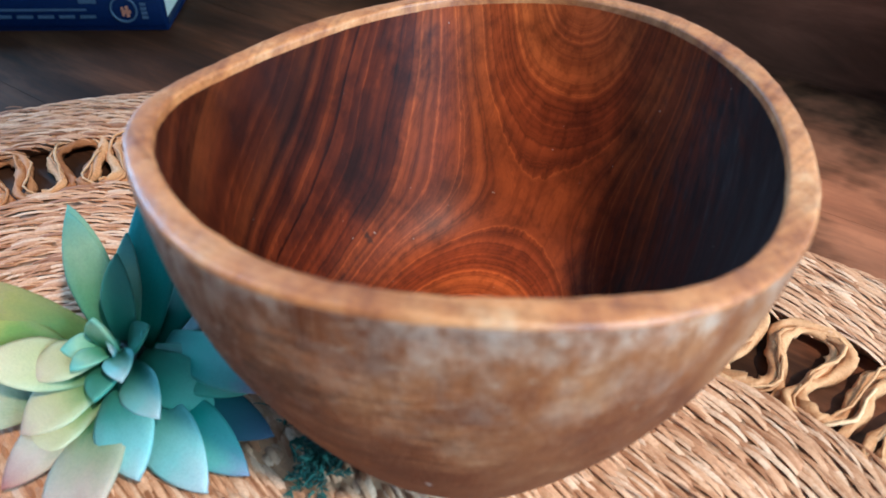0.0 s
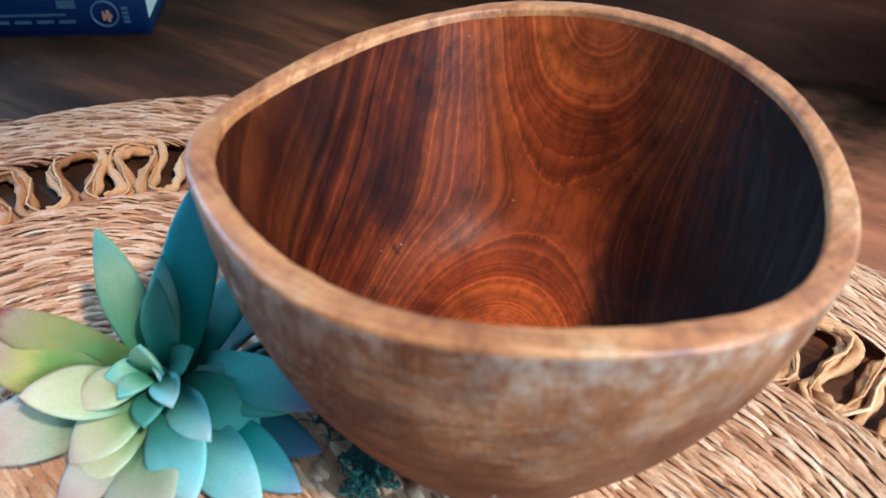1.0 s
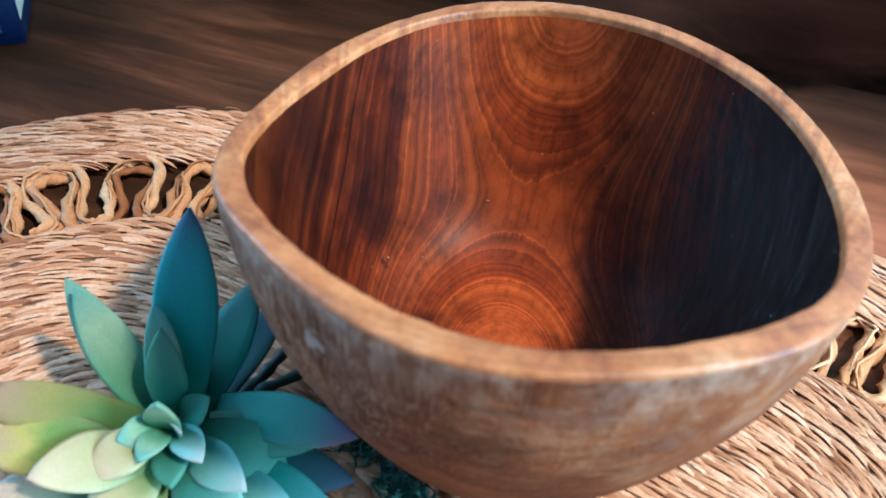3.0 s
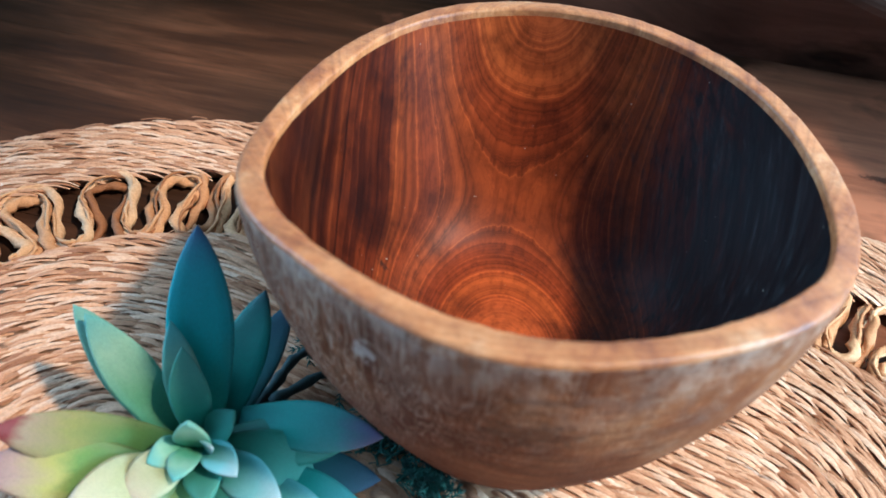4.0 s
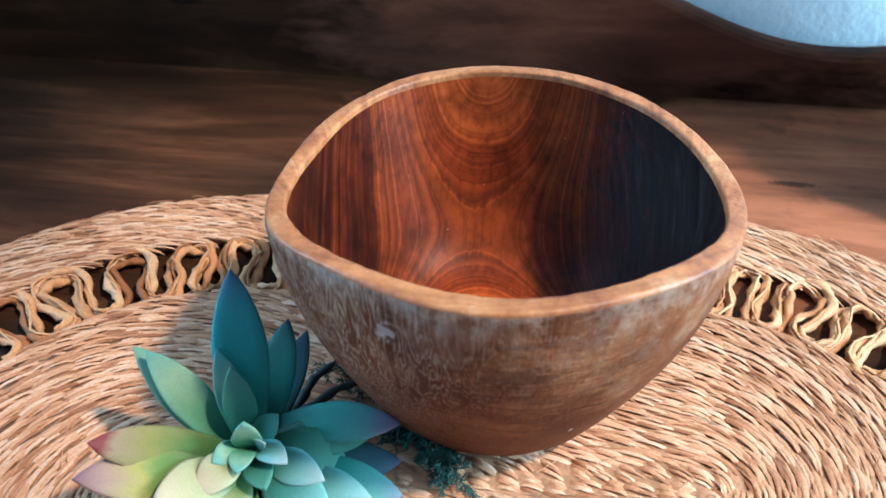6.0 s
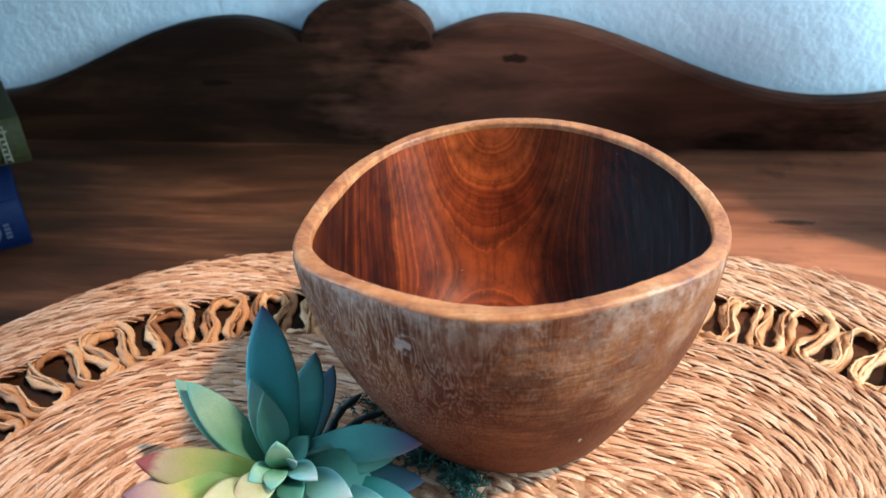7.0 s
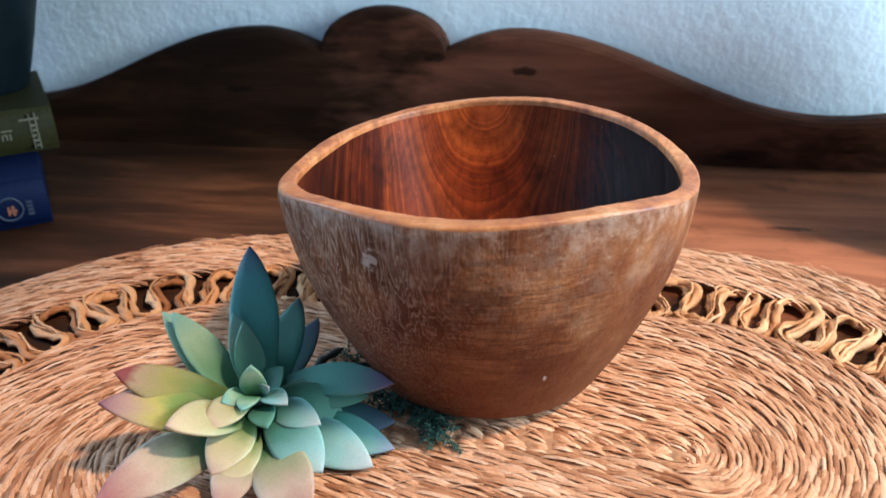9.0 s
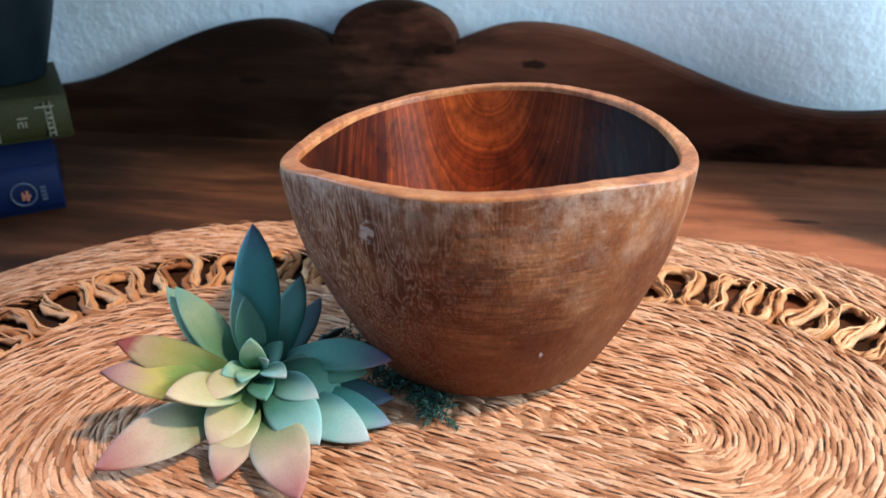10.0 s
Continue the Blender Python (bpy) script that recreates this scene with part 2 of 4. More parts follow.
    col = mix(nt, col, (0.60, 0.52, 0.46), maths(nt, "MULTIPLY", mark(nt, vec, (0.028, -0.0415, 0.035), (0.0010, 0.002, 0.0020)), 0.7))
    col = mix(nt, col, (0.070, 0.026, 0.012), maths(nt, "MULTIPLY", mark(nt, vec, (0.010, -0.0590, 0.073), (0.013, 0.01, 0.006), 0.7), 0.5))
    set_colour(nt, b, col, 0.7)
    b.inputs["Specular IOR Level"].default_value = 0.12
    bump(nt, b, maths(nt, "ADD", maths(nt, "ADD", grain, fleck), small), 0.35, 0.0007)
    return m


def teak_rim():
    m, nt, b = material("sanded_teak_rim")
    vec, dist = rings(nt, 0.01)
    r1 = banded(nt, dist, vec, 240.0)
    base = ramp(nt, noise_tex(nt, vec, 48.0, 7.0, 0.74), [(0.33, (0.19, 0.047, 0.012)), (0.45, (0.36, 0.113, 0.030)), (0.58, (0.47, 0.180, 0.060)), (0.72, (0.56, 0.32, 0.17))])
    col = mix(nt, base, ramp(nt, r1, [(0.38, (0.52, 0.42, 0.34)), (0.52, (1.04, 1.02, 1.0))]), 0.7, "MULTIPLY")
    nick = noise_tex(nt, vec, 420.0, 4.0, 0.7)
    col = mix(nt, col, ramp(nt, nick, [(0.36, (0.55, 0.44, 0.36)), (0.5, (1.02,) * 3), (0.66, (1.2, 1.25, 1.3))]), 0.42, "MULTIPLY")
    set_colour(nt, b, col, 0.48)
    bump(nt, b, nick, 0.4, 0.0007)
    return m


def dark_wood(name, warm):
    m, nt, b = material(name)
    vec = coords(nt, (0.16, 1, 1))
    long = noise_tex(nt, vec, 34.0, 6.0, 0.68, 0.6)
    fine = noise_tex(nt, coords(nt, (0.05, 1, 1)), 420.0, 3.0, 0.7)
    patch = noise_tex(nt, coords(nt, (0.5, 1, 1)), 7.0, 3.0)
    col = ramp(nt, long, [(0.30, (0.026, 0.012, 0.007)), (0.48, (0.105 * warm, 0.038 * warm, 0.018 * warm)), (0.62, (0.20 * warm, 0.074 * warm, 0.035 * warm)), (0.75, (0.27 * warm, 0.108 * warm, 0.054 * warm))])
    col = mix(nt, col, ramp(nt, fine, [(0.35, (0.6,) * 3), (0.6, (1.06,) * 3)]), 0.6, "MULTIPLY")
    if name == "dresser_top_wood":
        # warm sunlight beside the mat, put into the wood colour as a red patch
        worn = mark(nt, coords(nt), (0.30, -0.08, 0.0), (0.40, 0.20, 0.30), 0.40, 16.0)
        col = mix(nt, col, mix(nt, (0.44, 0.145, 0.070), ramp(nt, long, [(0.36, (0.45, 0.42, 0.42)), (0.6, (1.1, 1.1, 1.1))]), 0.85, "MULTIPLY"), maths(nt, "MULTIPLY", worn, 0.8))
        col = mix(nt, col, (0.028, 0.010, 0.006), maths(nt, "MULTIPLY", mark(nt, coords(nt), (0.168, -0.102, 0.0), (0.017, 0.0035, 0.02), 0.35), 0.75))
    else:
        # warm sunlight on the board's middle, put into the wood colour
        sun_tint = mark(nt, coords(nt, (0.35, 1, 1)), (0.026, 0.0, 0.045), (0.085, 0.10, 0.085), 0.40, 30.0)
        col = mix(nt, col, mix(nt, (0.26, 0.088, 0.048), ramp(nt, long, [(0.36, (0.40, 0.38, 0.38)), (0.6, (1.1, 1.1, 1.1))]), 0.85, "MULTIPLY"), maths(nt, "MULTIPLY", sun_tint, 0.75))
        for at, size in (((-0.053, 0.0, 0.070), (0.009, 0.02, 0.0045)), ((0.009, 0.0, 0.062), (0.010, 0.02, 0.0040)), ((-0.20, 0.0, 0.045), (0.016, 0.02, 0.0030))):
            col = mix(nt, col, (0.012, 0.006, 0.004), maths(nt, "MULTIPLY", mark(nt, coords(nt), at, size, 0.45, 120.0), 0.8))
    col = mix(nt, col, ramp(nt, patch, [(0.40, (0.40, 0.46, 0.46)), (0.6, (1.1, 1.02, 0.92))]), 0.8, "MULTIPLY")
    rough = maths(nt, "MULTIPLY_ADD", fine, 0.22)
    nt.nodes[-1].inputs[2].default_value = 0.50
    set_colour(nt, b, col, rough)
    b.inputs["Specular IOR Level"].default_value = 0.07
    bump(nt, b, fine, 0.05, 0.0006)
    return m


def straw(name, tone):
    """Dried grass: a tone for each bundle and paler or darker streaks along it."""
    m, nt, b = material(name)
    info = nt.nodes.new("ShaderNodeObjectInfo")
    isl = nt.nodes.new("ShaderNodeNewGeometry")
    pick = maths(nt, "FRACT", maths(nt, "ADD", info.outputs["Random"], isl.outputs["Random Per Island"]))
    c = [tuple(k * t for k, t in zip(col, tone)) for col in ((0.33, 0.140, 0.066), (0.57, 0.292, 0.160), (0.71, 0.410, 0.245), (0.79, 0.54, 0.38))]
    base = ramp(nt, pick, [(0.0, c[0]), (0.25, c[1]), (0.65, c[2]), (1.0, c[3])])
    vec = coords(nt)
    patch = ramp(nt, noise_tex(nt, vec, 18.0, 3.0), [(0.35, (0.74, 0.68, 0.62)), (0.62, (1.08, 1.05, 1.02))])
    fine = ramp(nt, noise_tex(nt, vec, 900.0, 3.0, 0.7), [(0.36, (0.72, 0.66, 0.6)), (0.6, (1.06,) * 3)])
    col = mix(nt, mix(nt, base, patch, 0.7, "MULTIPLY"), fine, 0.6, "MULTIPLY")
    set_colour(nt, b, col, 0.66)
    b.inputs["Specular IOR Level"].default_value = 0.16
    bump(nt, b, fine, 0.3, 0.0004)
    return m


def plain(name, colour, rough, spread=0.25, scale=60.0, relief=0.15, metal=0.0):
    m, nt, b = material(name)
    n1 = noise_tex(nt, coords(nt), scale, 5.0, 0.65)
    lo, hi = tuple(c * (1 - spread) for c in colour), tuple(min(1, c * (1 + spread)) for c in colour)
    set_colour(nt, b, ramp(nt, n1, [(0.3, lo), (0.7, hi)]), rough)
    b.inputs["Metallic"].default_value = metal
    bump(nt, b, n1, relief, 0.001)
    return m


def plaster():
    m, nt, b = material("white_plaster")
    vec = coords(nt)
    n1 = noise_tex(nt, vec, 110.0, 4.0, 0.6)
    n2 = noise_tex(nt, vec, 9.0, 3.0)
    col = mix(nt, ramp(nt, n2, [(0.3, (0.79, 0.80, 0.79)), (0.7, (0.87, 0.87, 0.85))]), ramp(nt, n1, [(0.3, (0.93,) * 3), (0.6, (1.0,) * 3)]), 0.6, "MULTIPLY")
    set_colour(nt, b, col, 0.8)
    bump(nt, b, n1, 0.4, 0.004)
    return m


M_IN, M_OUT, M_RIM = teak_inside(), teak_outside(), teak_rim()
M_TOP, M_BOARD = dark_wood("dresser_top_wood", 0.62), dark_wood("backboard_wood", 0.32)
M_STRAW, M_CORD = straw("dried_grass", (0.86, 0.755, 0.70)), straw("grass_cord", (0.88, 0.75, 0.58))
# filler under the straw, its colour darkened for the shade in the gaps
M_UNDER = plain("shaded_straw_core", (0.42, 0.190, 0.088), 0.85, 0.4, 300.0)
M_WALL = plaster()
M_FLOOR = plain("floor_boards", (0.10, 0.065, 0.04), 0.5, 0.3, 12.0)
M_CEIL = plain("ceiling_paint", (0.38, 0.41, 0.43), 0.85, 0.04, 20.0)
M_PLAIN = plain("grey_blue_wall_paint", (0.32, 0.37, 0.42), 0.8, 0.06, 12.0)
M_TRIM = plain("white_window_paint", (0.75, 0.75, 0.73), 0.45, 0.05, 40.0)
M_BLUE = plain("blue_book_cloth", (0.0025, 0.008, 0.038), 0.6, 0.25, 700.0, 0.35)
M_GREEN = plain("olive_book_cloth", (0.026, 0.022, 0.005), 0.65, 0.35, 500.0, 0.35)
M_PAGES = plain("book_pages", (0.62, 0.53, 0.42), 0.85, 0.15, 900.0, 0.4)
M_GILT = plain("worn_gilt", (0.24, 0.21, 0.14), 0.4, 0.3, 900.0, 0.1, 0.3)
M_SILVER = plain("silver_print", (0.07, 0.085, 0.12), 0.5, 0.2, 900.0, 0.1, 0.2)
M_RED = plain("orange_print", (0.45, 0.15, 0.08), 0.5, 0.2, 900.0)
M_POT = plain("dark_teal_glaze", (0.004, 0.008, 0.010), 0.5, 0.3, 50.0)
for dull in (M_BLUE, M_GREEN, M_POT):
    dull.node_tree.nodes["Principled BSDF"].inputs["Specular IOR Level"].default_value = 0.15
M_BLACK = plain("black_glaze", (0.012, 0.013, 0.015), 0.22, 0.3, 40.0)
M_MOSS = plain("dyed_moss", (0.020, 0.062, 0.040), 0.8, 0.75, 420.0)
M_STEM = plain("dark_stem", (0.018, 0.030, 0.026), 0.7, 0.3, 400.0)


# ---- building helpers ----
def mesh_object(name, verts, faces, mats, parent=None, label="", mat_index=None, smooth=True):
    me = bpy.data.meshes.new(name)
    me.from_pydata([tuple(v) for v in verts], [], [tuple(f) for f in faces])
    for mt in (mats if isinstance(mats, (list, tuple)) else [mats]):
        me.materials.append(mt)
    if mat_index is not None:
        me.polygons.foreach_set("material_index", mat_index)
    me.polygons.foreach_set("use_smooth", [smooth] * len(me.polygons))
    me.update()
    ob = new(name, me)
    if parent:
        ob.parent = parent
    if label:
        ob["label"] = label
    return ob


def part(name, bm, mt, parent=None, label="", smooth=False):
    """Links a bmesh as one mesh object under a thing or a part."""
    me = bpy.data.meshes.new(name)
    bm.to_mesh(me)
    bm.free()
    me.materials.append(mt)
    me.polygons.foreach_set("use_smooth", [smooth] * len(me.polygons))
    ob = new(name, me)
    if parent:
        ob.parent = parent
    if label:
        ob["label"] = label
    return ob


def box(lo, hi, bevel=0.0, segs=2):
    bm = bmesh.new()
    c, s = [(a + b) / 2 for a, b in zip(lo, hi)], [b - a for a, b in zip(lo, hi)]
    bmesh.ops.create_cube(bm, size=1, matrix=Matrix.Translation(c) @ Matrix.Diagonal((*s, 1)))
    if bevel:
        bmesh.ops.bevel(bm, geom=bm.edges[:], offset=bevel, segments=segs, affect="EDGES", profile=0.6)
    return bm


def empty(name, m=None):
    ob = new(name)
    ob.empty_display_size = 0.02
    if m is not None:
        ob.matrix_world = m
    return ob


def lathe(profile, n=48, close=True):
    """Verts and faces of a profile of (radius, height) turned about z."""
    vs, fs = [], []
    for r, z in profile:
        for k in range(n):
            a = 2 * math.pi * k / n
            vs.append((r * math.cos(a), r * math.sin(a), z))
    for j in range(len(profile) - 1):
        for k in range(n):
            k2 = (k + 1) % n
            fs.append((j * n + k, j * n + k2, (j + 1) * n + k2, (j + 1) * n + k))
    return vs, fs


# ---- the room and the dresser (both stand 3 degrees askew to the mat) ----
ROOM = Matrix.Translation((-0.09, 0.284, 0)) @ Matrix.Rotation(radians(-3.0), 4, "Z") @ Matrix.Translation((0.09, 0, 0))
# in the room's frame the backboard's front face is y = 0, the dresser's top z = 0
WX0, WX1, WY0, WY1, FLOOR_Z, CEIL_Z = -2.2, 0.75, -1.40, 0.022, -0.86, 1.72


def structure(name, bm, mt, label, category):
    ob = part(name, bm, mt)
    ob.matrix_world = ROOM
    return tagged(ob, label, category, kind="structure")


T = 0.12
structure("wall_north", box((WX0 - T, WY1, FLOOR_Z), (WX1 + T, WY1 + T, CEIL_Z)), M_WALL, "white rough plastered wall behind the dresser", "wall")
structure("floor", box((WX0 - T, WY0 - T, FLOOR_Z - 0.1), (WX1 + T, WY1 + T, FLOOR_Z)), M_FLOOR, "plain brown wooden floor under the dresser", "floor")
structure("ceiling", box((WX0 - T, WY0 - T, CEIL_Z), (WX1 + T, WY1 + T, CEIL_Z + 0.1)), M_CEIL, "plain white painted ceiling", "ceiling")
# added out of view to block the west light from the north wall
structure("light_baffle", box((-1.30, -0.17, FLOOR_Z), (-1.15, WY1 - 0.001, CEIL_Z)), M_WALL, "unseen plastered baffle that keeps the west light off the wall", "wall")
# the window wall, in four pieces round its opening
def wall_pieces(name, lo, hi, a0, a1, z0, z1, axis, label):
    """A wall from lo to hi with one opening a0..a1 along the axis, z0..z1 high."""
    def piece(p0, p1, q0, q1):
        l, h = list(lo), list(hi)
        l[axis], h[axis], l[2], h[2] = p0, p1, q0, q1
        structure(name, box(l, h), M_PLAIN, label, "wall")
    piece(lo[axis], a0, lo[2], hi[2])
    piece(a1, hi[axis], lo[2], hi[2])
    piece(a0, a1, lo[2], z0)
    piece(a0, a1, z1, hi[2])


def window_unit(name, lo, hi, axis, label):
    """A painted frame and sill in an opening."""
    def span(p0, p1, q0, q1):
        l, h = list(lo), list(hi)
        l[axis], h[axis], l[2], h[2] = p0, p1, q0, q1
        return box(l, h, 0.004)
    sill = structure(name, span(lo[axis], hi[axis], lo[2], lo[2] + 0.025), M_TRIM, label, "window")
    part("window_frame", span(lo[axis], lo[axis] + 0.03, lo[2] + 0.025, hi[2]), M_TRIM, sill)
    part("window_frame", span(hi[axis] - 0.03, hi[axis], lo[2] + 0.025, hi[2]), M_TRIM, sill)
    part("window_frame", span(lo[axis] + 0.03, hi[axis] - 0.03, hi[2] - 0.03, hi[2]), M_TRIM, sill)


WIN_Y0, WIN_Y1, WIN_HEAD = -0.98, -0.17, 1.52
wall_pieces("wall_east", (WX1, WY0, FLOOR_Z), (WX1 + T, WY1, CEIL_Z), WIN_Y0, WIN_Y1, 0.06, WIN_HEAD, 1, "plain painted wall round a tall window")
window_unit("window_1", (WX1 + 0.04, WIN_Y0, 0.06), (WX1 + 0.09, WIN_Y1, WIN_HEAD), 1, "white painted window frame that lets the sun in")
# opening added out of view for the front fill
wall_pieces("wall_south", (WX0 - T, WY0 - T, FLOOR_Z), (WX1 + T, WY0, CEIL_Z), -0.46, 0.46, 0.28, 1.32, 0, "plain painted wall with an added window facing the dresser")
window_unit("window_2", (-0.46, WY0 - 0.09, 0.28), (0.46, WY0 - 0.04, 1.32), 0, "white painted frame of an added window, out of view")

# opening added out of view for the west light
wall_pieces("wall_west", (WX0 - T, WY0, FLOOR_Z), (WX0, WY1, CEIL_Z), -0.31, -0.02, 0.44, 1.60, 1, "plain painted side wall with an added window")
window_unit("window_3", (WX0 - 0.09, -0.31, 0.44), (WX0 - 0.04, -0.02, 1.60), 1, "white painted frame of an added side window, out of view")

dresser = tagged(empty("dresser", ROOM @ Matrix.Translation((-0.09, -0.25, FLOOR_Z))), "dark-stained wooden dresser with a scalloped backboard", "dresser")


def in_room(ob):
    """Moves a dresser part, built in the room's frame, under the dresser."""
    ob.parent = dresser
    ob.matrix_parent_inverse = Matrix.Translation((0.09, 0.25, -FLOOR_Z))
    return ob


DX0, DX1, DY0 = -0.72, 0.54, -0.50
for k in range(4):
    y0 = DY0 + k * (-DY0 + 0.02) / 4
    y1 = DY0 + (k + 1) * (-DY0 + 0.02) / 4
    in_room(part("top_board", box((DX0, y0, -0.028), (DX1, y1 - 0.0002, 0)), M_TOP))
in_room(part("side_panel", box((DX0 + 0.02, DY0 + 0.02, FLOOR_Z), (DX0 + 0.04, 0.018, -0.028)), M_BOARD))
in_room(part("side_panel", box((DX1 - 0.04, DY0 + 0.02, FLOOR_Z), (DX1 - 0.02, 0.018, -0.028)), M_BOARD))
in_room(part("front_panel", box((DX0 + 0.04, DY0 + 0.03, FLOOR_Z + 0.05), (DX1 - 0.04, DY0 + 0.05, -0.028)), M_BOARD))


def board_height(x):
    """The scalloped top of the backboard: a round lobe between two long shoulders that sink to a dip and rise again."""
    d = abs(x + 0.09)
    if d < 0.0445:
        return 0.076 + 0.027 * math.sqrt(1 - (d / 0.0447) ** 2)
    if d < 0.092:
        return 0.076 + 0.0125 * math.sin((d - 0.0445) / 0.0475 * math.pi / 2)
    if d < 0.30:
        return 0.0612 + 0.0273 * math.cos((d - 0.092) / 0.208 * math.pi)
    return 0.0339 + 0.075 * (1 - math.cos(min((d - 0.30) / 0.2, 1) * math.pi / 2))


def backboard():
    xs = sorted({round(DX0 + 0.004 * k, 5) for k in range(int((DX1 - DX0) / 0.004) + 1)} | {-0.1345, -0.0455, -0.134, -0.046, -0.1335, -0.0465, -0.132, -0.048})
    vs, fs = [], []
    for x in xs:
        h = board_height(x)
        vs += [(x, 0, 0), (x, 0, h * 0.5), (x, 0, h - 0.005), (x, 0.0012, h - 0.002), (x, 0.004, h), (x, 0.014, h), (x, 0.018, h - 0.003), (x, 0.018, 0)]
    for k in range(len(xs) - 1):
        a, b2 = 8 * k, 8 * k + 8
        fs += [(a + j, b2 + j, b2 + j + 1, a + j + 1) for j in range(7)] + [(a + 7, b2 + 7, b2, a)]
    fs += [tuple(range(7, -1, -1)), tuple(range(8 * len(xs) - 8, 8 * len(xs)))]
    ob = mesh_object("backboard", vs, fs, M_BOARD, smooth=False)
    return in_room(ob)


backboard()


# ---- the bowl ----
BOWL_C = (0.005, 0.0125)
RIM_R = [0.06662, 0.0, 0.0, -0.00229, -0.00058, 0.0019, -0.00101, -0.0002, 0.00119, -0.0001, -0.00072]
RIM_Z = [0.09156, 0.0008, -0.00164, -0.00298, 0.00094, -0.00098, 0.0002, -0.00054, -0.00029, -0.00007, 0.00066]
BASE_Z = 0.0072


def waves(c, a):
    return c[0] + sum(c[2 * k - 1] * math.cos(k * a) + c[2 * k] * math.sin(k * a) for k in range(1, len(c) // 2 + 1))


SIDE = np.polyfit((0.0115, 0.02, 0.03, 0.04, 0.05, 0.06, 0.07, 0.08, 0.09, 0.11), (0.0452, 0.0500, 0.0558, 0.0605, 0.0648, 0.0683, 0.0712, 0.0730, 0.0742, 0.0750), 4)


def side_radius(z):
    """The bowl's outer radius at a height above the dresser's top."""
    zs = (0.0, 0.0085, 0.0115, 0.02, 0.03, 0.04, 0.05, 0.06, 0.07, 0.08, 0.09, 0.11)
    rs = (0.036, 0.0405, 0.0452, 0.0500, 0.0558, 0.0605, 0.0648, 0.0683, 0.0712, 0.0730, 0.0742, 0.0750)
    if z < 0.0145:
        return float(np.interp(z, zs, rs))
    return float(np.polyval(SIDE, z))


def bowl():
    n = 256
    rows = []  # (kind, value): how far along the section
    rows += [("base", f) for f in (0.0, 0.5, 0.9, 1.0)]
    rows += [("out", f) for f in np.linspace(0.015, 0.978, 34)]
    rows += [("lip", f) for f in np.linspace(0, 1, 15)]
    rows += [("in", f) for f in np.linspace(0.04, 1, 34)]
    vs, fs, mi = [], [], []
    for kind, f in rows:
        for k in range(n):
            a = 2 * math.pi * k / n
            ri, zi = waves(RIM_R, a), waves(RIM_Z, a)
            ro = ri + 0.0060 + 0.0004 * math.sin(7 * a + 1)
            zt = zi - 0.0012
            lump = noise.noise(Vector((math.cos(a) * 3, math.sin(a) * 3, f * 2))) * 0.0006
            if kind == "base":
                r, z = 0.0375 * f, BASE_Z
            elif kind == "out":
                z = BASE_Z + 0.0005 + (zt - BASE_Z) * f
                r = side_radius(z) * (1 + (ro / side_radius(zt) - 1) * f ** 1.5) + lump
            elif kind == "lip":
                t = f * math.pi
                c, w = (ro + ri) / 2, (ro - ri) / 2
                dent = noise.noise(Vector((math.cos(a) * 14, math.sin(a) * 14, 3))) + 0.6 * noise.noise(Vector((math.cos(a) * 31, math.sin(a) * 31, 7)))
                r = c + w * math.copysign(abs(math.cos(t)) ** 0.4, math.cos(t))
                z = zt - 0.0010 + (0.0026 + 0.0002 * dent) * math.sin(t) ** 0.36 + 0.0004 * f + lump * 0.8
                r += 0.00018 * dent * math.cos(t)
            else:
                depth = zt - 0.021
                u = f
                z = zt - depth * (1 - (1 - u) ** 1.9) - 0.001
                r = (side_radius(z) - 0.0088) * (1 + ((ri / (side_radius(zt) - 0.0088)) - 1) * (1 - u)) * (1 - u ** 5) ** 0.5 + lump * (1 - u)
            vs.append((BOWL_C[0] + r * math.cos(a), BOWL_C[1] + r * math.sin(a), z))
    kinds = [k for k, _ in rows]
    FIRST_LIP = kinds.index("lip")
    for j in range(len(rows) - 1):
        for k in range(n):
            k2 = (k + 1) % n
            fs.append((j * n + k, j * n + k2, (j + 1) * n + k2, (j + 1) * n + k))
            mi.append(1 if j >= FIRST_LIP + 1 and kinds[j + 1] == "lip" else (2 if "in" in (kinds[j], kinds[j + 1]) else 0))
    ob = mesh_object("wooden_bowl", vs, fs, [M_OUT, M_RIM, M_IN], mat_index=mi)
    return tagged(ob, "hand-carved teak bowl with an uneven thick rim on a straw mat", "bowl")


bowl()


# ---- the woven oval mat ----
MAT_L, MAT_R, MAT_TOP = Vector((-0.092, -0.044)), Vector((0.075, -0.041)), 0.0072
ALONG = (MAT_R - MAT_L).normalized()
ACROSS = Vector((-ALONG.y, ALONG.x))
MID = (MAT_R - MAT_L).length


def oval_length(r):
    return 2 * MID + 2 * math.pi * r


def oval(r, s):
    """Place and tangent on the oval at distance r from the mat's spine, s metres along it, anticlockwise from the front left."""
    s %= oval_length(r)
    if s < MID:
        return MAT_L + ALONG * s - ACROSS * r, ALONG
    s -= MID
    if s < math.pi * r:
        a = s / r
        return MAT_R + ALONG * (r * math.sin(a)) - ACROSS * (r * math.cos(a)), ALONG * math.cos(a) + ACROSS * math.sin(a)
    s -= math.pi * r
    if s < MID:
        return MAT_R - ALONG * s + ACROSS * r, -ALONG
    s -= MID
    a = s / r
    return MAT_L - ALONG * (r * math.sin(a)) + ACROSS * (r * math.cos(a)), -ALONG * math.cos(a) - ACROSS * math.sin(a)


mat = tagged(empty("woven_placemat", Matrix.Translation((-0.008, -0.042, 0))), "oval placemat of coiled dried grass with an openwork ring", "placemat")
MAT_INV = Matrix.Translation((0.008, 0.042, 0))


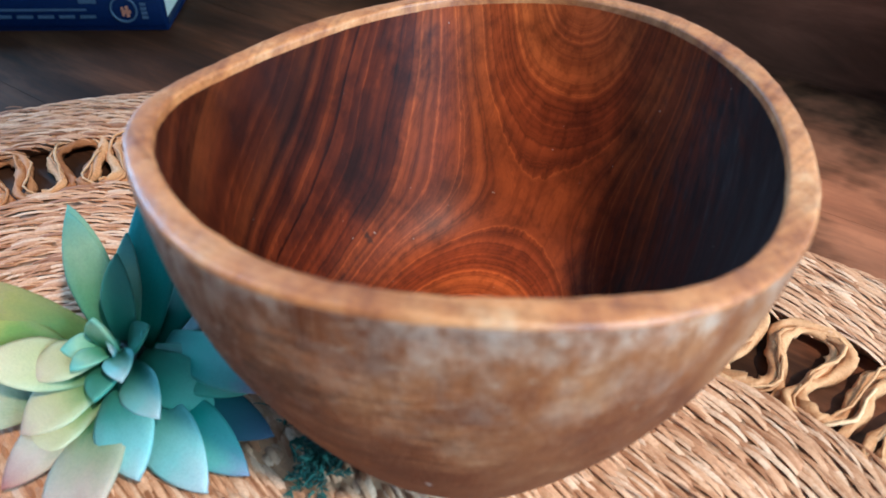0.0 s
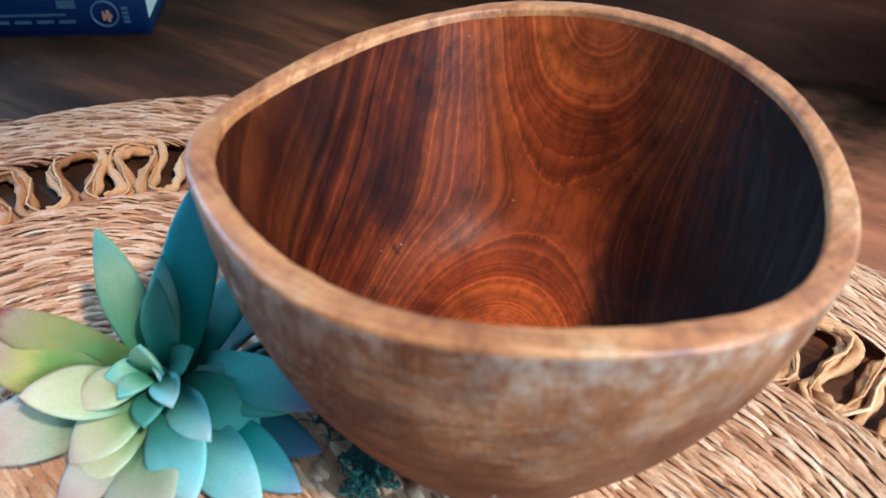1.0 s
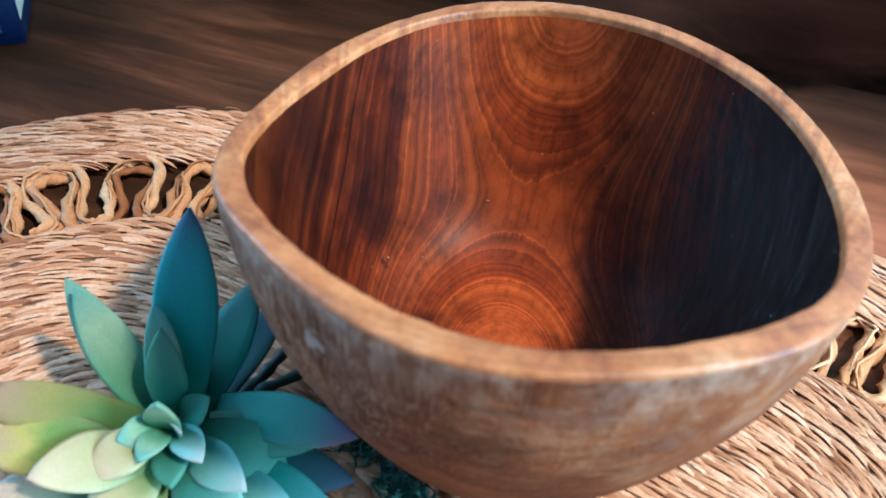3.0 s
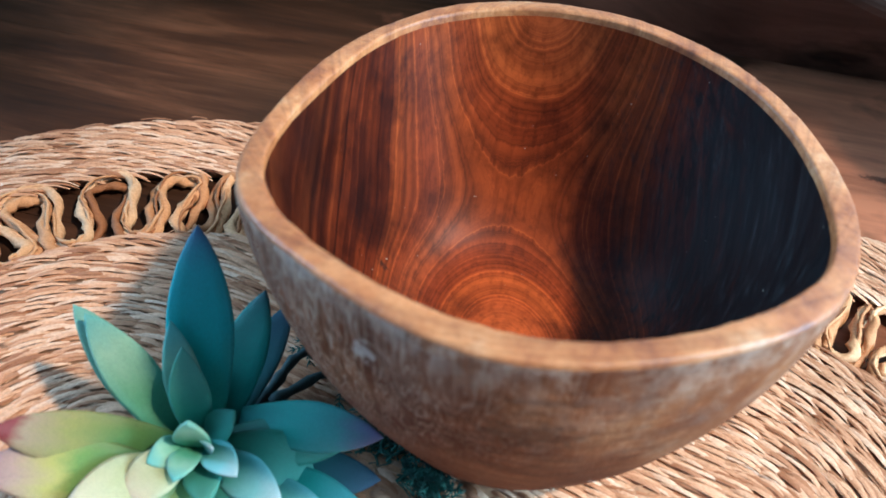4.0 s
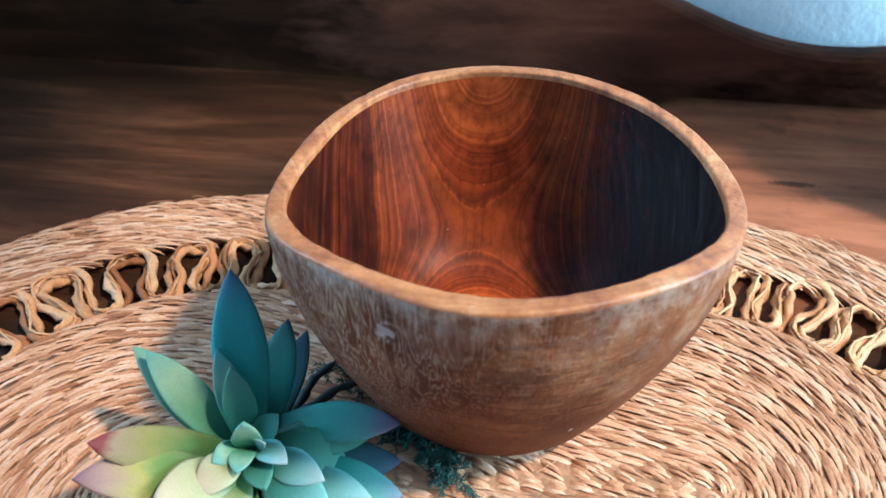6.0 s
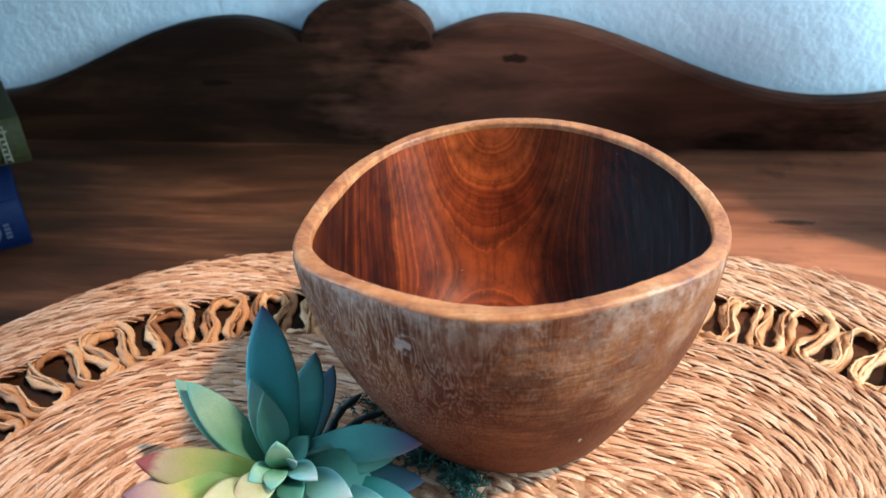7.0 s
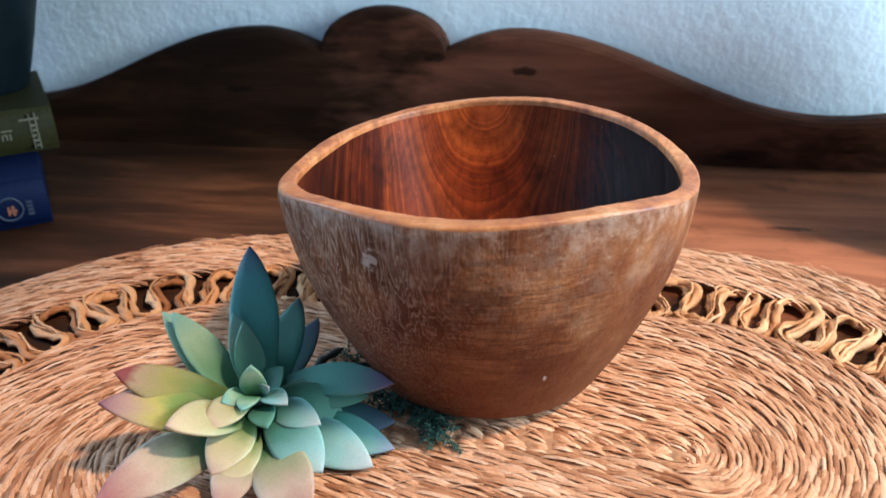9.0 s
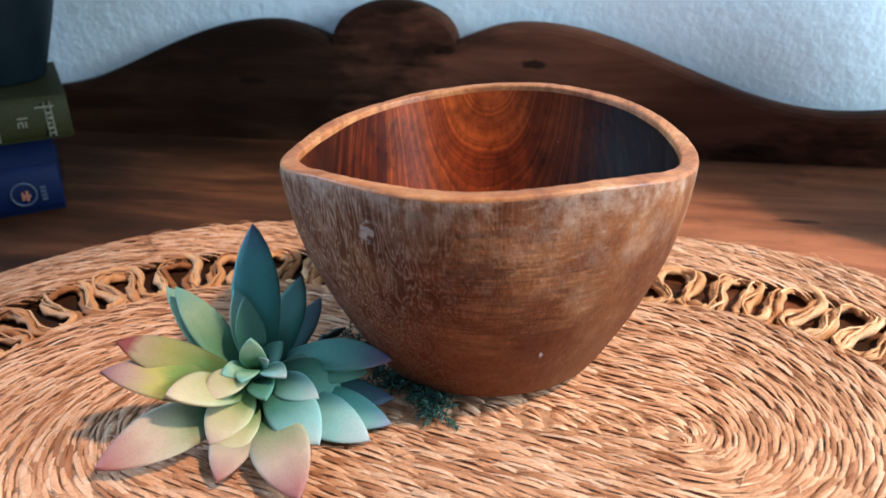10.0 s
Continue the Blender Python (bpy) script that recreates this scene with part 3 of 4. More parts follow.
def under_mat(ob):
    ob.parent, ob.matrix_parent_inverse = mat, MAT_INV
    return ob


def band(r0, r1, z0, z1, n=160):
    vs, fs = [], []
    for k in range(n):
        for r, z in ((r0, z0), (r0, z1), (r1, z1 - 0.0004), (r1, z0)):
            p, _ = oval(max(r, 1e-4), oval_length(max(r, 1e-4)) * k / n)
            vs.append((p.x, p.y, z))
    for k in range(n):
        a, b2 = 4 * k, 4 * ((k + 1) % n)
        fs += [(a + 1, a + 2, b2 + 2, b2 + 1), (a + 2, a + 3, b2 + 3, b2 + 2), (a + 1, b2 + 1, b2, a), (a + 3, a, b2, b2 + 3)]
    return vs, fs


R_IN, R_LOOP, R_OUT, PITCH = 0.0935, 0.1325, 0.168, 0.0066
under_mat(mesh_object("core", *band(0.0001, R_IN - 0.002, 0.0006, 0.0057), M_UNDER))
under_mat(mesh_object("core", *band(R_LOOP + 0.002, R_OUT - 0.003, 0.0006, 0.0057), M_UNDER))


# ---- the succulent ----
def leaf_paint(name, stops, tip):
    """Painted soft plastic: the tint changes from the leaf's base (x = 0) to its tip (x = 1)."""
    m, nt, b = material(name)
    tc = nt.nodes.new("ShaderNodeTexCoord")
    sep = nt.nodes.new("ShaderNodeSeparateXYZ")
    nt.links.new(tc.outputs["Object"], sep.inputs[0])
    wob = noise_tex(nt, tc.outputs["Object"], 3.0, 3.0)
    info = nt.nodes.new("ShaderNodeObjectInfo")
    along = maths(nt, "ADD", sep.outputs[0], maths(nt, "MULTIPLY", maths(nt, "SUBTRACT", wob, 0.5), 0.24))
    along = maths(nt, "ADD", along, maths(nt, "MULTIPLY", maths(nt, "SUBTRACT", info.outputs["Random"], 0.5), 0.16))
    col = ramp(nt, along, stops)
    edge = maths(nt, "ABSOLUTE", sep.outputs[1])
    col = mix(nt, col, tip, maths(nt, "MULTIPLY", ramp(nt, maths(nt, "ADD", edge, maths(nt, "MULTIPLY", maths(nt, "SUBTRACT", wob, 0.5), 0.25)), [(0.28, (0, 0, 0)), (0.5, (1, 1, 1))]), 0.30))
    speck = noise_tex(nt, tc.outputs["Object"], 60.0, 4.0, 0.7)
    col = mix(nt, col, ramp(nt, speck, [(0.30, (0.66, 0.70, 0.72)), (0.50, (0.98,) * 3), (0.70, (1.16, 1.14, 1.12))]), 0.75, "MULTIPLY")
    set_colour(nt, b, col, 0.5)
    b.inputs["Specular IOR Level"].default_value = 0.35
    b.inputs["Subsurface Weight"].default_value = 0.12
    b.inputs["Subsurface Radius"].default_value = (0.2, 0.4, 0.3)
    b.inputs["Subsurface Scale"].default_value = 0.01
    bump(nt, b, speck, 0.25, 0.03)
    return m


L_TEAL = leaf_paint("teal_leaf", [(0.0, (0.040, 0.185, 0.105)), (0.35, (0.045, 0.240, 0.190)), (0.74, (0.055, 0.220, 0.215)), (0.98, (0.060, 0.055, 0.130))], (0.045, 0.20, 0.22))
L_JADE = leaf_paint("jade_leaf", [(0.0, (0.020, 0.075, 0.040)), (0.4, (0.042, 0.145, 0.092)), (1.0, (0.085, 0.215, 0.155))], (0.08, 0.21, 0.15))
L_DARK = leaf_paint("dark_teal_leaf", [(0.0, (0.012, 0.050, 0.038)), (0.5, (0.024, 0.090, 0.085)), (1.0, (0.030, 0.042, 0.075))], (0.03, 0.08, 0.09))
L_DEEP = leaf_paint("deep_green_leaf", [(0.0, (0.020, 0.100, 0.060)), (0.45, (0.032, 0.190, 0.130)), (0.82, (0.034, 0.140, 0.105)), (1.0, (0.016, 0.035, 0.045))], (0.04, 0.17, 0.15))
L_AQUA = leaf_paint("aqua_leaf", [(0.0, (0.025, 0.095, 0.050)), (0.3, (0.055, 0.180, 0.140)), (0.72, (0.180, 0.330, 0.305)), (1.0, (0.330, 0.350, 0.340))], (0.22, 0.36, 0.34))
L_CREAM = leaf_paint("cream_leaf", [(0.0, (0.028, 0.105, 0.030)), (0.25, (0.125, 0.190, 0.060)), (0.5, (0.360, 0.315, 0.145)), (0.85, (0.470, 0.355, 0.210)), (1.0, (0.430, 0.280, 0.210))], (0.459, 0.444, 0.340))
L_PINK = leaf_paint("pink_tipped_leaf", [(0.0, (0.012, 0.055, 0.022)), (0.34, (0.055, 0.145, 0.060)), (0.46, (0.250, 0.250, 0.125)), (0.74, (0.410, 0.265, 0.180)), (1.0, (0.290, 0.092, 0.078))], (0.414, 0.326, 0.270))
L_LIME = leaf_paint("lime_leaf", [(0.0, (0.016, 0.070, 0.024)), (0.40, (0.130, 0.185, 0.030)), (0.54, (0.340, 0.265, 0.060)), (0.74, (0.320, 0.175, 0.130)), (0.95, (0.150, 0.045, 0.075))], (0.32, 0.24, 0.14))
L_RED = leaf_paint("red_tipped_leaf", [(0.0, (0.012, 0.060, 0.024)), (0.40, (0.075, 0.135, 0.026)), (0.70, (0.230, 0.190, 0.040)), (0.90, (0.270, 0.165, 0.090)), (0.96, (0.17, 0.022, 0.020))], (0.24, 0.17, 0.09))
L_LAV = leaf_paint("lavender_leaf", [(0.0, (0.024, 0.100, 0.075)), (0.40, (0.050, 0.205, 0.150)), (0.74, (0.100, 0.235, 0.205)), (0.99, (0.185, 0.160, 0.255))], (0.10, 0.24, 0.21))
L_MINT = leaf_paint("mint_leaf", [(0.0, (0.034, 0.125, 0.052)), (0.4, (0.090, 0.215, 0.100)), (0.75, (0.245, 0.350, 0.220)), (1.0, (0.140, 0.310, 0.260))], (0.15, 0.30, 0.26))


def leaf_mesh(name, bow, cup, blunt):
    """A fleshy leaf one unit long and one wide: pointed, cupped along the middle, keeled beneath, bowed by `bow`."""
    n, ring = 18, 12
    vs, fs = [], []
    for j in range(n):
        x = j / (n - 1)
        w = 0.5 * (0.42 + 0.58 * math.sin(min(x / 0.56, 1) * math.pi / 2)) * (max(0.0, 1 - max(0, (x - 0.5) / 0.5) ** blunt)) ** 0.85 + 0.004
        mid = bow * 4 * x * (1 - x)
        for k in range(ring):
            a = 2 * math.pi * k / ring
            y = w * math.cos(a)
            up = cup * (y / 0.5) ** 2
            th = (0.24 if math.sin(a) > 0 else 0.52) * (0.35 + w) * math.sin(a)
            vs.append((x, y, mid / 1.0 + up + th * 0.6))
    for j in range(n - 1):
        for k in range(ring):
            k2 = (k + 1) % ring
            fs.append((j * ring + k, (j + 1) * ring + k, (j + 1) * ring + k2, j * ring + k2))
    fs += [tuple(range(ring)), tuple(reversed(range((n - 1) * ring, n * ring)))]
    me = bpy.data.meshes.new(name)
    me.from_pydata(vs, [], fs)
    me.polygons.foreach_set("use_smooth", [True] * len(me.polygons))
    me.update()
    return me


ROSETTE = Vector((-0.067, -0.0445, 0.017))
succulent = tagged(empty("succulent", Matrix.Translation((ROSETTE.x, ROSETTE.y, 0.0075))), "artificial teal and pink-tipped succulent rosette lying on the mat", "succulent")
LEAF_BASE = {}


def leaf(tip, width, mt, bow=0.10, cup=0.10, blunt=2.2, start=0.006, lift=0.0, label="", face=None, shift=(0, 0, 0)):
    """One leaf from the rosette's heart to its tip; its upper face looks to the rosette's axis."""
    tip = Vector(tip)
    flat = Vector((tip.x - ROSETTE.x, tip.y - ROSETTE.y, 0))
    base = ROSETTE + flat.normalized() * min(start, flat.length * 0.5) + Vector((0, 0, lift)) + Vector(shift)
    x = (tip - base)
    length = x.length
    x.normalize()
    axis = Vector((0.10, -0.55, 1)).normalized()
    up = (axis - flat.normalized() * 0.25).normalized()
    if face:
        up = Vector(face)
    y = up.cross(x).normalized()
    z = x.cross(y).normalized()
    key = (bow, cup, blunt)
    if key not in LEAF_BASE:
        LEAF_BASE[key] = leaf_mesh("leaf", bow, cup, blunt)
    me = LEAF_BASE[key].copy() if LEAF_BASE[key].materials else LEAF_BASE[key]
    if me.materials:
        me.materials.clear()
    me.materials.append(mt)
    ob = new("leaf", me)
    m = Matrix((x, y, z)).transposed().to_4x4()
    m.translation = base
    ob.parent = succulent
    ob.matrix_parent_inverse = Matrix.Translation((-ROSETTE.x, -ROSETTE.y, -0.0075))
    ob.matrix_basis = m @ Matrix.Diagonal((length, width, width * 0.75, 1))
    if label:
        ob["label"] = label
    return ob


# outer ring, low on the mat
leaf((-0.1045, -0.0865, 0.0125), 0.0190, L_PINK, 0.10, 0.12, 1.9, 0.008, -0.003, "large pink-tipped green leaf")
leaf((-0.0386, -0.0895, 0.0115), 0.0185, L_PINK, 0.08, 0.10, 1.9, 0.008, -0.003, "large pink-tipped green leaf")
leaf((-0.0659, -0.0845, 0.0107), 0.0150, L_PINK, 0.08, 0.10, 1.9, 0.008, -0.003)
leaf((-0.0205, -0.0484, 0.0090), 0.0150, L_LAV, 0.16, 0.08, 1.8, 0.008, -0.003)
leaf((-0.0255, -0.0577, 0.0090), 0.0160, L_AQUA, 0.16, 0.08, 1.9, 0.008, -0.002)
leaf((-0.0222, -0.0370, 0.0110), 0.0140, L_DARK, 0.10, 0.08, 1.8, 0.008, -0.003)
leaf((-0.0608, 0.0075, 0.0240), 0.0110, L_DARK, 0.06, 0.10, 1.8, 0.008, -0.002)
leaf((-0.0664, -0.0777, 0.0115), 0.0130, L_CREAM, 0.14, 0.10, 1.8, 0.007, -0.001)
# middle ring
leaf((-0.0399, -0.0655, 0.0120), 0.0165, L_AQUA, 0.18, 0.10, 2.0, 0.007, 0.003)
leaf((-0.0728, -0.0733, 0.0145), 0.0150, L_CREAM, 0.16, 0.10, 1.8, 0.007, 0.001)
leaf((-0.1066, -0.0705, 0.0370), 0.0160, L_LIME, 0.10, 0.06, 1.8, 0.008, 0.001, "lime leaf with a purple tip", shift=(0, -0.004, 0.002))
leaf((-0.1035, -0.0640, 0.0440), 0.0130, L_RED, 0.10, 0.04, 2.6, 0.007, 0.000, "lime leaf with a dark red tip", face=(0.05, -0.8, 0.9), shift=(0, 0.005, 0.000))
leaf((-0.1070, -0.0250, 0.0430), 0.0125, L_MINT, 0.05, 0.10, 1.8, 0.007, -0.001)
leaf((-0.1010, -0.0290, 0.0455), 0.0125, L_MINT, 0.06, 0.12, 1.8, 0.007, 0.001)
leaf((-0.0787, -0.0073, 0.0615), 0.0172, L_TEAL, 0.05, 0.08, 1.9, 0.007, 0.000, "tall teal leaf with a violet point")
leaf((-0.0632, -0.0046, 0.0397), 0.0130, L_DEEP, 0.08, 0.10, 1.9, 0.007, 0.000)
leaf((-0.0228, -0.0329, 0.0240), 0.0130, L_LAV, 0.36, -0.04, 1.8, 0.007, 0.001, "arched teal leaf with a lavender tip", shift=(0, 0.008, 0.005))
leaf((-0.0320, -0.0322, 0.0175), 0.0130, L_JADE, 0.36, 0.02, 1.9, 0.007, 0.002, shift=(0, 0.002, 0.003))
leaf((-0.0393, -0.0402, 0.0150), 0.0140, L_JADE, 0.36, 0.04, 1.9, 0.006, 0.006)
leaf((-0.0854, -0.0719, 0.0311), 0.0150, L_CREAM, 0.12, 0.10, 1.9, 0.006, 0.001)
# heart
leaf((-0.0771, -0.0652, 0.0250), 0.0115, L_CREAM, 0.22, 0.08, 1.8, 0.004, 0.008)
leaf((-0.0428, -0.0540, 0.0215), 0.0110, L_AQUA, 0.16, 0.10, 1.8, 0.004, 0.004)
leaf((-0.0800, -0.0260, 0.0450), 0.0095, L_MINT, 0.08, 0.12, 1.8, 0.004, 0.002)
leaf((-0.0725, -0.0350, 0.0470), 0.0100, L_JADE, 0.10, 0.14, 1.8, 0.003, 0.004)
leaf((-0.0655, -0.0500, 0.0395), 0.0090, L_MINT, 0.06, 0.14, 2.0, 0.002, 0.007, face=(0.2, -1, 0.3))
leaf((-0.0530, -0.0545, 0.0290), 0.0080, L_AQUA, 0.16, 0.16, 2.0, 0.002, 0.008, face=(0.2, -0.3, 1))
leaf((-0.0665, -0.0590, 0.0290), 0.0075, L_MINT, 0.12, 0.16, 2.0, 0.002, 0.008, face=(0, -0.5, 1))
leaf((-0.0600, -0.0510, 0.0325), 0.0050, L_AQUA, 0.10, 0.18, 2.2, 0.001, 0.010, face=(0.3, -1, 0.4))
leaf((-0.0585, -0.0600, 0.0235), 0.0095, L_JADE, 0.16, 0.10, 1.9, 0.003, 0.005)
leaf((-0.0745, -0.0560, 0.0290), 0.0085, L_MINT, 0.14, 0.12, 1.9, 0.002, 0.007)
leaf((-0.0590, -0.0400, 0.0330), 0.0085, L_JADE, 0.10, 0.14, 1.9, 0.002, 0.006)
vs, fs = lathe([(0.0005, 0.0), (0.006, 0.0), (0.0075, 0.004), (0.007, 0.010), (0.0045, 0.016), (0.0005, 0.017)], 14)
stem = mesh_object("stem", vs, fs, M_STEM, succulent, "dark green stem")


def twig(points, radius):
    """A dark side shoot: a tapered, knotty tube along a few places."""
    vs, fs, ring = [], [], 8
    steps = [Vector(points[k]).lerp(Vector(points[k + 1]), j / 5) for k in range(len(points) - 1) for j in range(5)] + [Vector(points[-1])]
    for j, c in enumerate(steps):
        t = (steps[min(j + 1, len(steps) - 1)] - steps[max(j - 1, 0)]).normalized()
        side = t.cross(Vector((0, 0, 1))).normalized()
        up = side.cross(t)
        f = j / (len(steps) - 1)
        r = radius * (1 - 0.45 * f) * (1 + 0.22 * math.sin(j * 2.1)) * (0.25 if j == len(steps) - 1 else 1)
        vs += [c + side * (r * math.cos(2 * math.pi * q / ring)) + up * (r * math.sin(2 * math.pi * q / ring)) for q in range(ring)]
    for j in range(len(steps) - 1):
        fs += [(j * ring + q, j * ring + (q + 1) % ring, (j + 1) * ring + (q + 1) % ring, (j + 1) * ring + q) for q in range(ring)]
    fs += [tuple(reversed(range(ring))), tuple(range(len(vs) - ring, len(vs)))]
    ob = mesh_object("side_shoot", vs, fs, M_STEM, succulent, "dark knotty side shoot")
    ob.matrix_parent_inverse = Matrix.Translation((-ROSETTE.x, -ROSETTE.y, -0.0075))
    return ob


twig(((-0.0640, -0.0340, 0.0120), (-0.0600, -0.0150, 0.0105), (-0.0570, -0.0050, 0.0125), (-0.0505, 0.0040, 0.0130)), 0.0022)
twig(((-0.0590, -0.0200, 0.0105), (-0.0480, -0.0080, 0.0115), (-0.0380, -0.0010, 0.0100)), 0.0018)


# ---- moss beside the bowl's foot ----
def moss(centre, size, count, seed, label):
    rnd = random.Random(seed)
    vs, fs = [], []
    for _ in range(count):
        p = Vector((centre[0] + rnd.gauss(0, size[0]), centre[1] + rnd.gauss(0, size[1]), 0.0078 + abs(rnd.gauss(0, size[2]))))
        d = Vector((rnd.uniform(-1, 1), rnd.uniform(-1, 1), rnd.uniform(-0.3, 0.8))).normalized()
        turn = Vector((rnd.uniform(-1, 1), rnd.uniform(-1, 1), rnd.uniform(-1, 1))) * 0.5
        w, step = rnd.uniform(0.0003, 0.0006), rnd.uniform(0.0006, 0.0011)
        base = len(vs)
        for j in range(6):
            s = d.cross(Vector((0.3, 0.2, 1))).normalized() * w * (1 - 0.12 * j)
            up = Vector((0, 0, w * 0.8))
            vs += [p - s, p + up, p + s]
            p = p + d * step
            p.z = max(p.z, 0.0074)
            d = (d + turn * 0.5 + Vector((0, 0, -0.08))).normalized()
        for j in range(5):
            a = base + 3 * j
            fs += [(a, a + 3, a + 4, a + 1), (a + 1, a + 4, a + 5, a + 2), (a + 2, a + 5, a + 3, a)]
    ob = mesh_object("moss_clump", vs, fs, M_MOSS)
    return tagged(ob, label, "moss", kind="stuff")


def sprigs(trail, count, seed, reach, label):
    """Curling moss sprigs along a trail of (x, y) places: thin stems with narrow leaflets on both sides."""
    rnd = random.Random(seed)
    vs, fs = [], []

    def blade(p, d, ln, w, droop):
        base = len(vs)
        side = d.cross(Vector((rnd.uniform(-0.4, 0.4), rnd.uniform(-0.4, 0.4), 1))).normalized()
        for j in range(4):
            f = j / 3
            c = p + d * (ln * f) + Vector((0, 0, -droop * ln * f * f))
            c.z = max(c.z, 0.0074)
            ww = w * (0.5 + 1.6 * f) * (1 - f) + 0.00007
            vs.extend((c - side * ww, c + Vector((0, 0, w * 0.5)), c + side * ww))
        for j in range(3):
            a = base + 3 * j
            fs.extend(((a, a + 3, a + 4, a + 1), (a + 1, a + 4, a + 5, a + 2), (a + 2, a + 5, a + 3, a)))

    for _ in range(count):
        f = rnd.random() * (len(trail) - 1.001)
        k = int(f)
        a, b2 = trail[k], trail[k + 1]
        p = Vector((a[0] + (b2[0] - a[0]) * (f - k) + rnd.gauss(0, 0.0018), a[1] + (b2[1] - a[1]) * (f - k) + rnd.gauss(0, 0.0018), 0.0078 + rnd.uniform(0, 0.0015)))
        d = Vector((rnd.uniform(-1, 1), rnd.uniform(-1, 1), rnd.uniform(-0.1, 0.9))).normalized()
        bend = Vector((rnd.uniform(-1, 1), rnd.uniform(-1, 1), rnd.uniform(-0.9, 0.2))) * 0.35
        for j in range(rnd.randint(4, 7)):
            step = reach * rnd.uniform(0.14, 0.24)
            blade(p, d, step * 1.3, 0.00022, 0.0)
            for sgn in (-1, 1):
                out = (d * 0.7 + d.cross(Vector((0, 0, 1))) * sgn * rnd.uniform(0.4, 1.0) + Vector((0, 0, rnd.uniform(-0.1, 0.5)))).normalized()
                blade(p, out, rnd.uniform(0.0012, 0.0026), rnd.uniform(0.00022, 0.00042), 0.3)
            p = p + d * step
            p.z = max(p.z, 0.0076)
            d = (d + bend).normalized()
    ob = mesh_object("moss_clump", vs, fs, M_MOSS)
    return tagged(ob, label, "moss", kind="stuff")


moss((-0.0105, -0.0335), (0.0036, 0.0040, 0.0010), 120, 3, "dark green preserved moss on the mat beside the bowl")
moss((-0.0245, -0.0215), (0.0050, 0.0036, 0.0012), 170, 4, "dark green preserved moss tucked under the bowl")
sprigs(((-0.0290, -0.0205), (-0.0170, -0.0275), (-0.0080, -0.0310), (-0.0055, -0.0375), (-0.0090, -0.0455)), 46, 6, 0.0060, "curling trail of dark green moss sprigs beside the bowl")
sprigs(((-0.0530, 0.0070), (-0.0460, 0.0020), (-0.0400, -0.0050)), 20, 8, 0.0085, "upright dark moss sprigs between the succulent and the bowl")


# ---- books, pot and vase on the dresser ----
def book(name, corner, angle, z0, length, depth, thick, cloth, label, prints):
    """A closed book lying flat. x runs along the spine from its visible end, y into the book."""
    m = Matrix.Translation((*corner, z0)) @ Matrix.Rotation(angle, 4, "Z")
    thing = tagged(empty(name, m), label, "book", "books stacked on the dresser")
    t = 0.0026
    part("cover", box((0, 0.004, 0.0002), (length, depth, t), 0.0008), cloth, thing)
    part("cover", box((0, 0.004, thick - t), (length, depth, thick), 0.0008), cloth, thing)
    # rounded spine
    vs, fs, n = [], [], 14
    for x in (0.0, 0.0012, length - 0.0012, length):
        ins = 0.0006 if x in (0.0, length) else 0.0
        for j in range(n):
            f = j / (n - 1)
            vs.append((x, 0.006 - (0.0062 - ins) * math.sin(f * math.pi) ** 0.45, 0.0002 + ins + (thick - 0.0002 - 2 * ins) * f))
    for k in range(3):
        for j in range(n - 1):
            fs.append((k * n + j, k * n + j + 1, (k + 1) * n + j + 1, (k + 1) * n + j))
    fs += [tuple(reversed(range(n))), tuple(range(3 * n, 4 * n))]
    part_spine = mesh_object("spine", vs, fs, cloth, thing)
    part("page_block", box((0.003, 0.0075, t), (length - 0.003, depth - 0.003, thick - t), 0.0006, 1), M_PAGES, thing, "yellowed page block")
    for (x0, z_0, w, h, mt) in prints:
        part("print_bar", box((x0, -0.0006, z_0), (x0 + w, 0.002, z_0 + h)), mt, part_spine)
    return thing, part_spine


U_BLUE, U_GREEN = math.atan2(-0.585, -0.81), math.atan2(-0.60, -0.80)


def ring_print(parent, x, z, r, w, mt):
    vs, fs, n = [], [], 28
    for k in range(n):
        a = 2 * math.pi * k / n
        for rr in (r - w, r):
            vs += [(x + rr * math.cos(a), -0.0006, z + rr * math.sin(a)), (x + rr * math.cos(a), 0.001, z + rr * math.sin(a))]
    for k in range(n):
        a, b2 = 4 * k, 4 * ((k + 1) % n)
        fs += [(a, a + 2, b2 + 2, b2), (a + 2, a + 3, b2 + 3, b2 + 2), (a + 1, a, b2, b2 + 1)]
    mesh_object("emblem", vs, fs, mt, parent, "silver ring emblem")


def flip(m, thing):
    """Turns a book about so that its pages lie away from the viewer."""
    thing.matrix_world = thing.matrix_world @ Matrix.Diagonal((1, -1, 1, 1))


blue_prints = [(0.0085, 0.0085 + 0.0024 * k, 0.0030, 0.0015, M_SILVER) for k in range(4)] + [(0.017, 0.0115, 0.004, 0.0018, M_RED), (0.018, 0.0095, 0.0015, 0.006, M_RED), (0.0205, 0.010, 0.0012, 0.005, M_RED)]
blue_prints += [(0.036 + 0.011 * k, 0.009, 0.008, 0.0016, M_SILVER) for k in range(5)] + [(0.040, 0.013, 0.045, 0.0012, M_SILVER), (0.034, 0.017, 0.009, 0.004, M_SILVER)]
green_prints = [(0.010, 0.003, 0.0008, 0.022, M_GILT), (0.0135, 0.003, 0.0006, 0.022, M_GILT), (0.0085, 0.0215, 0.011, 0.0008, M_GILT)]
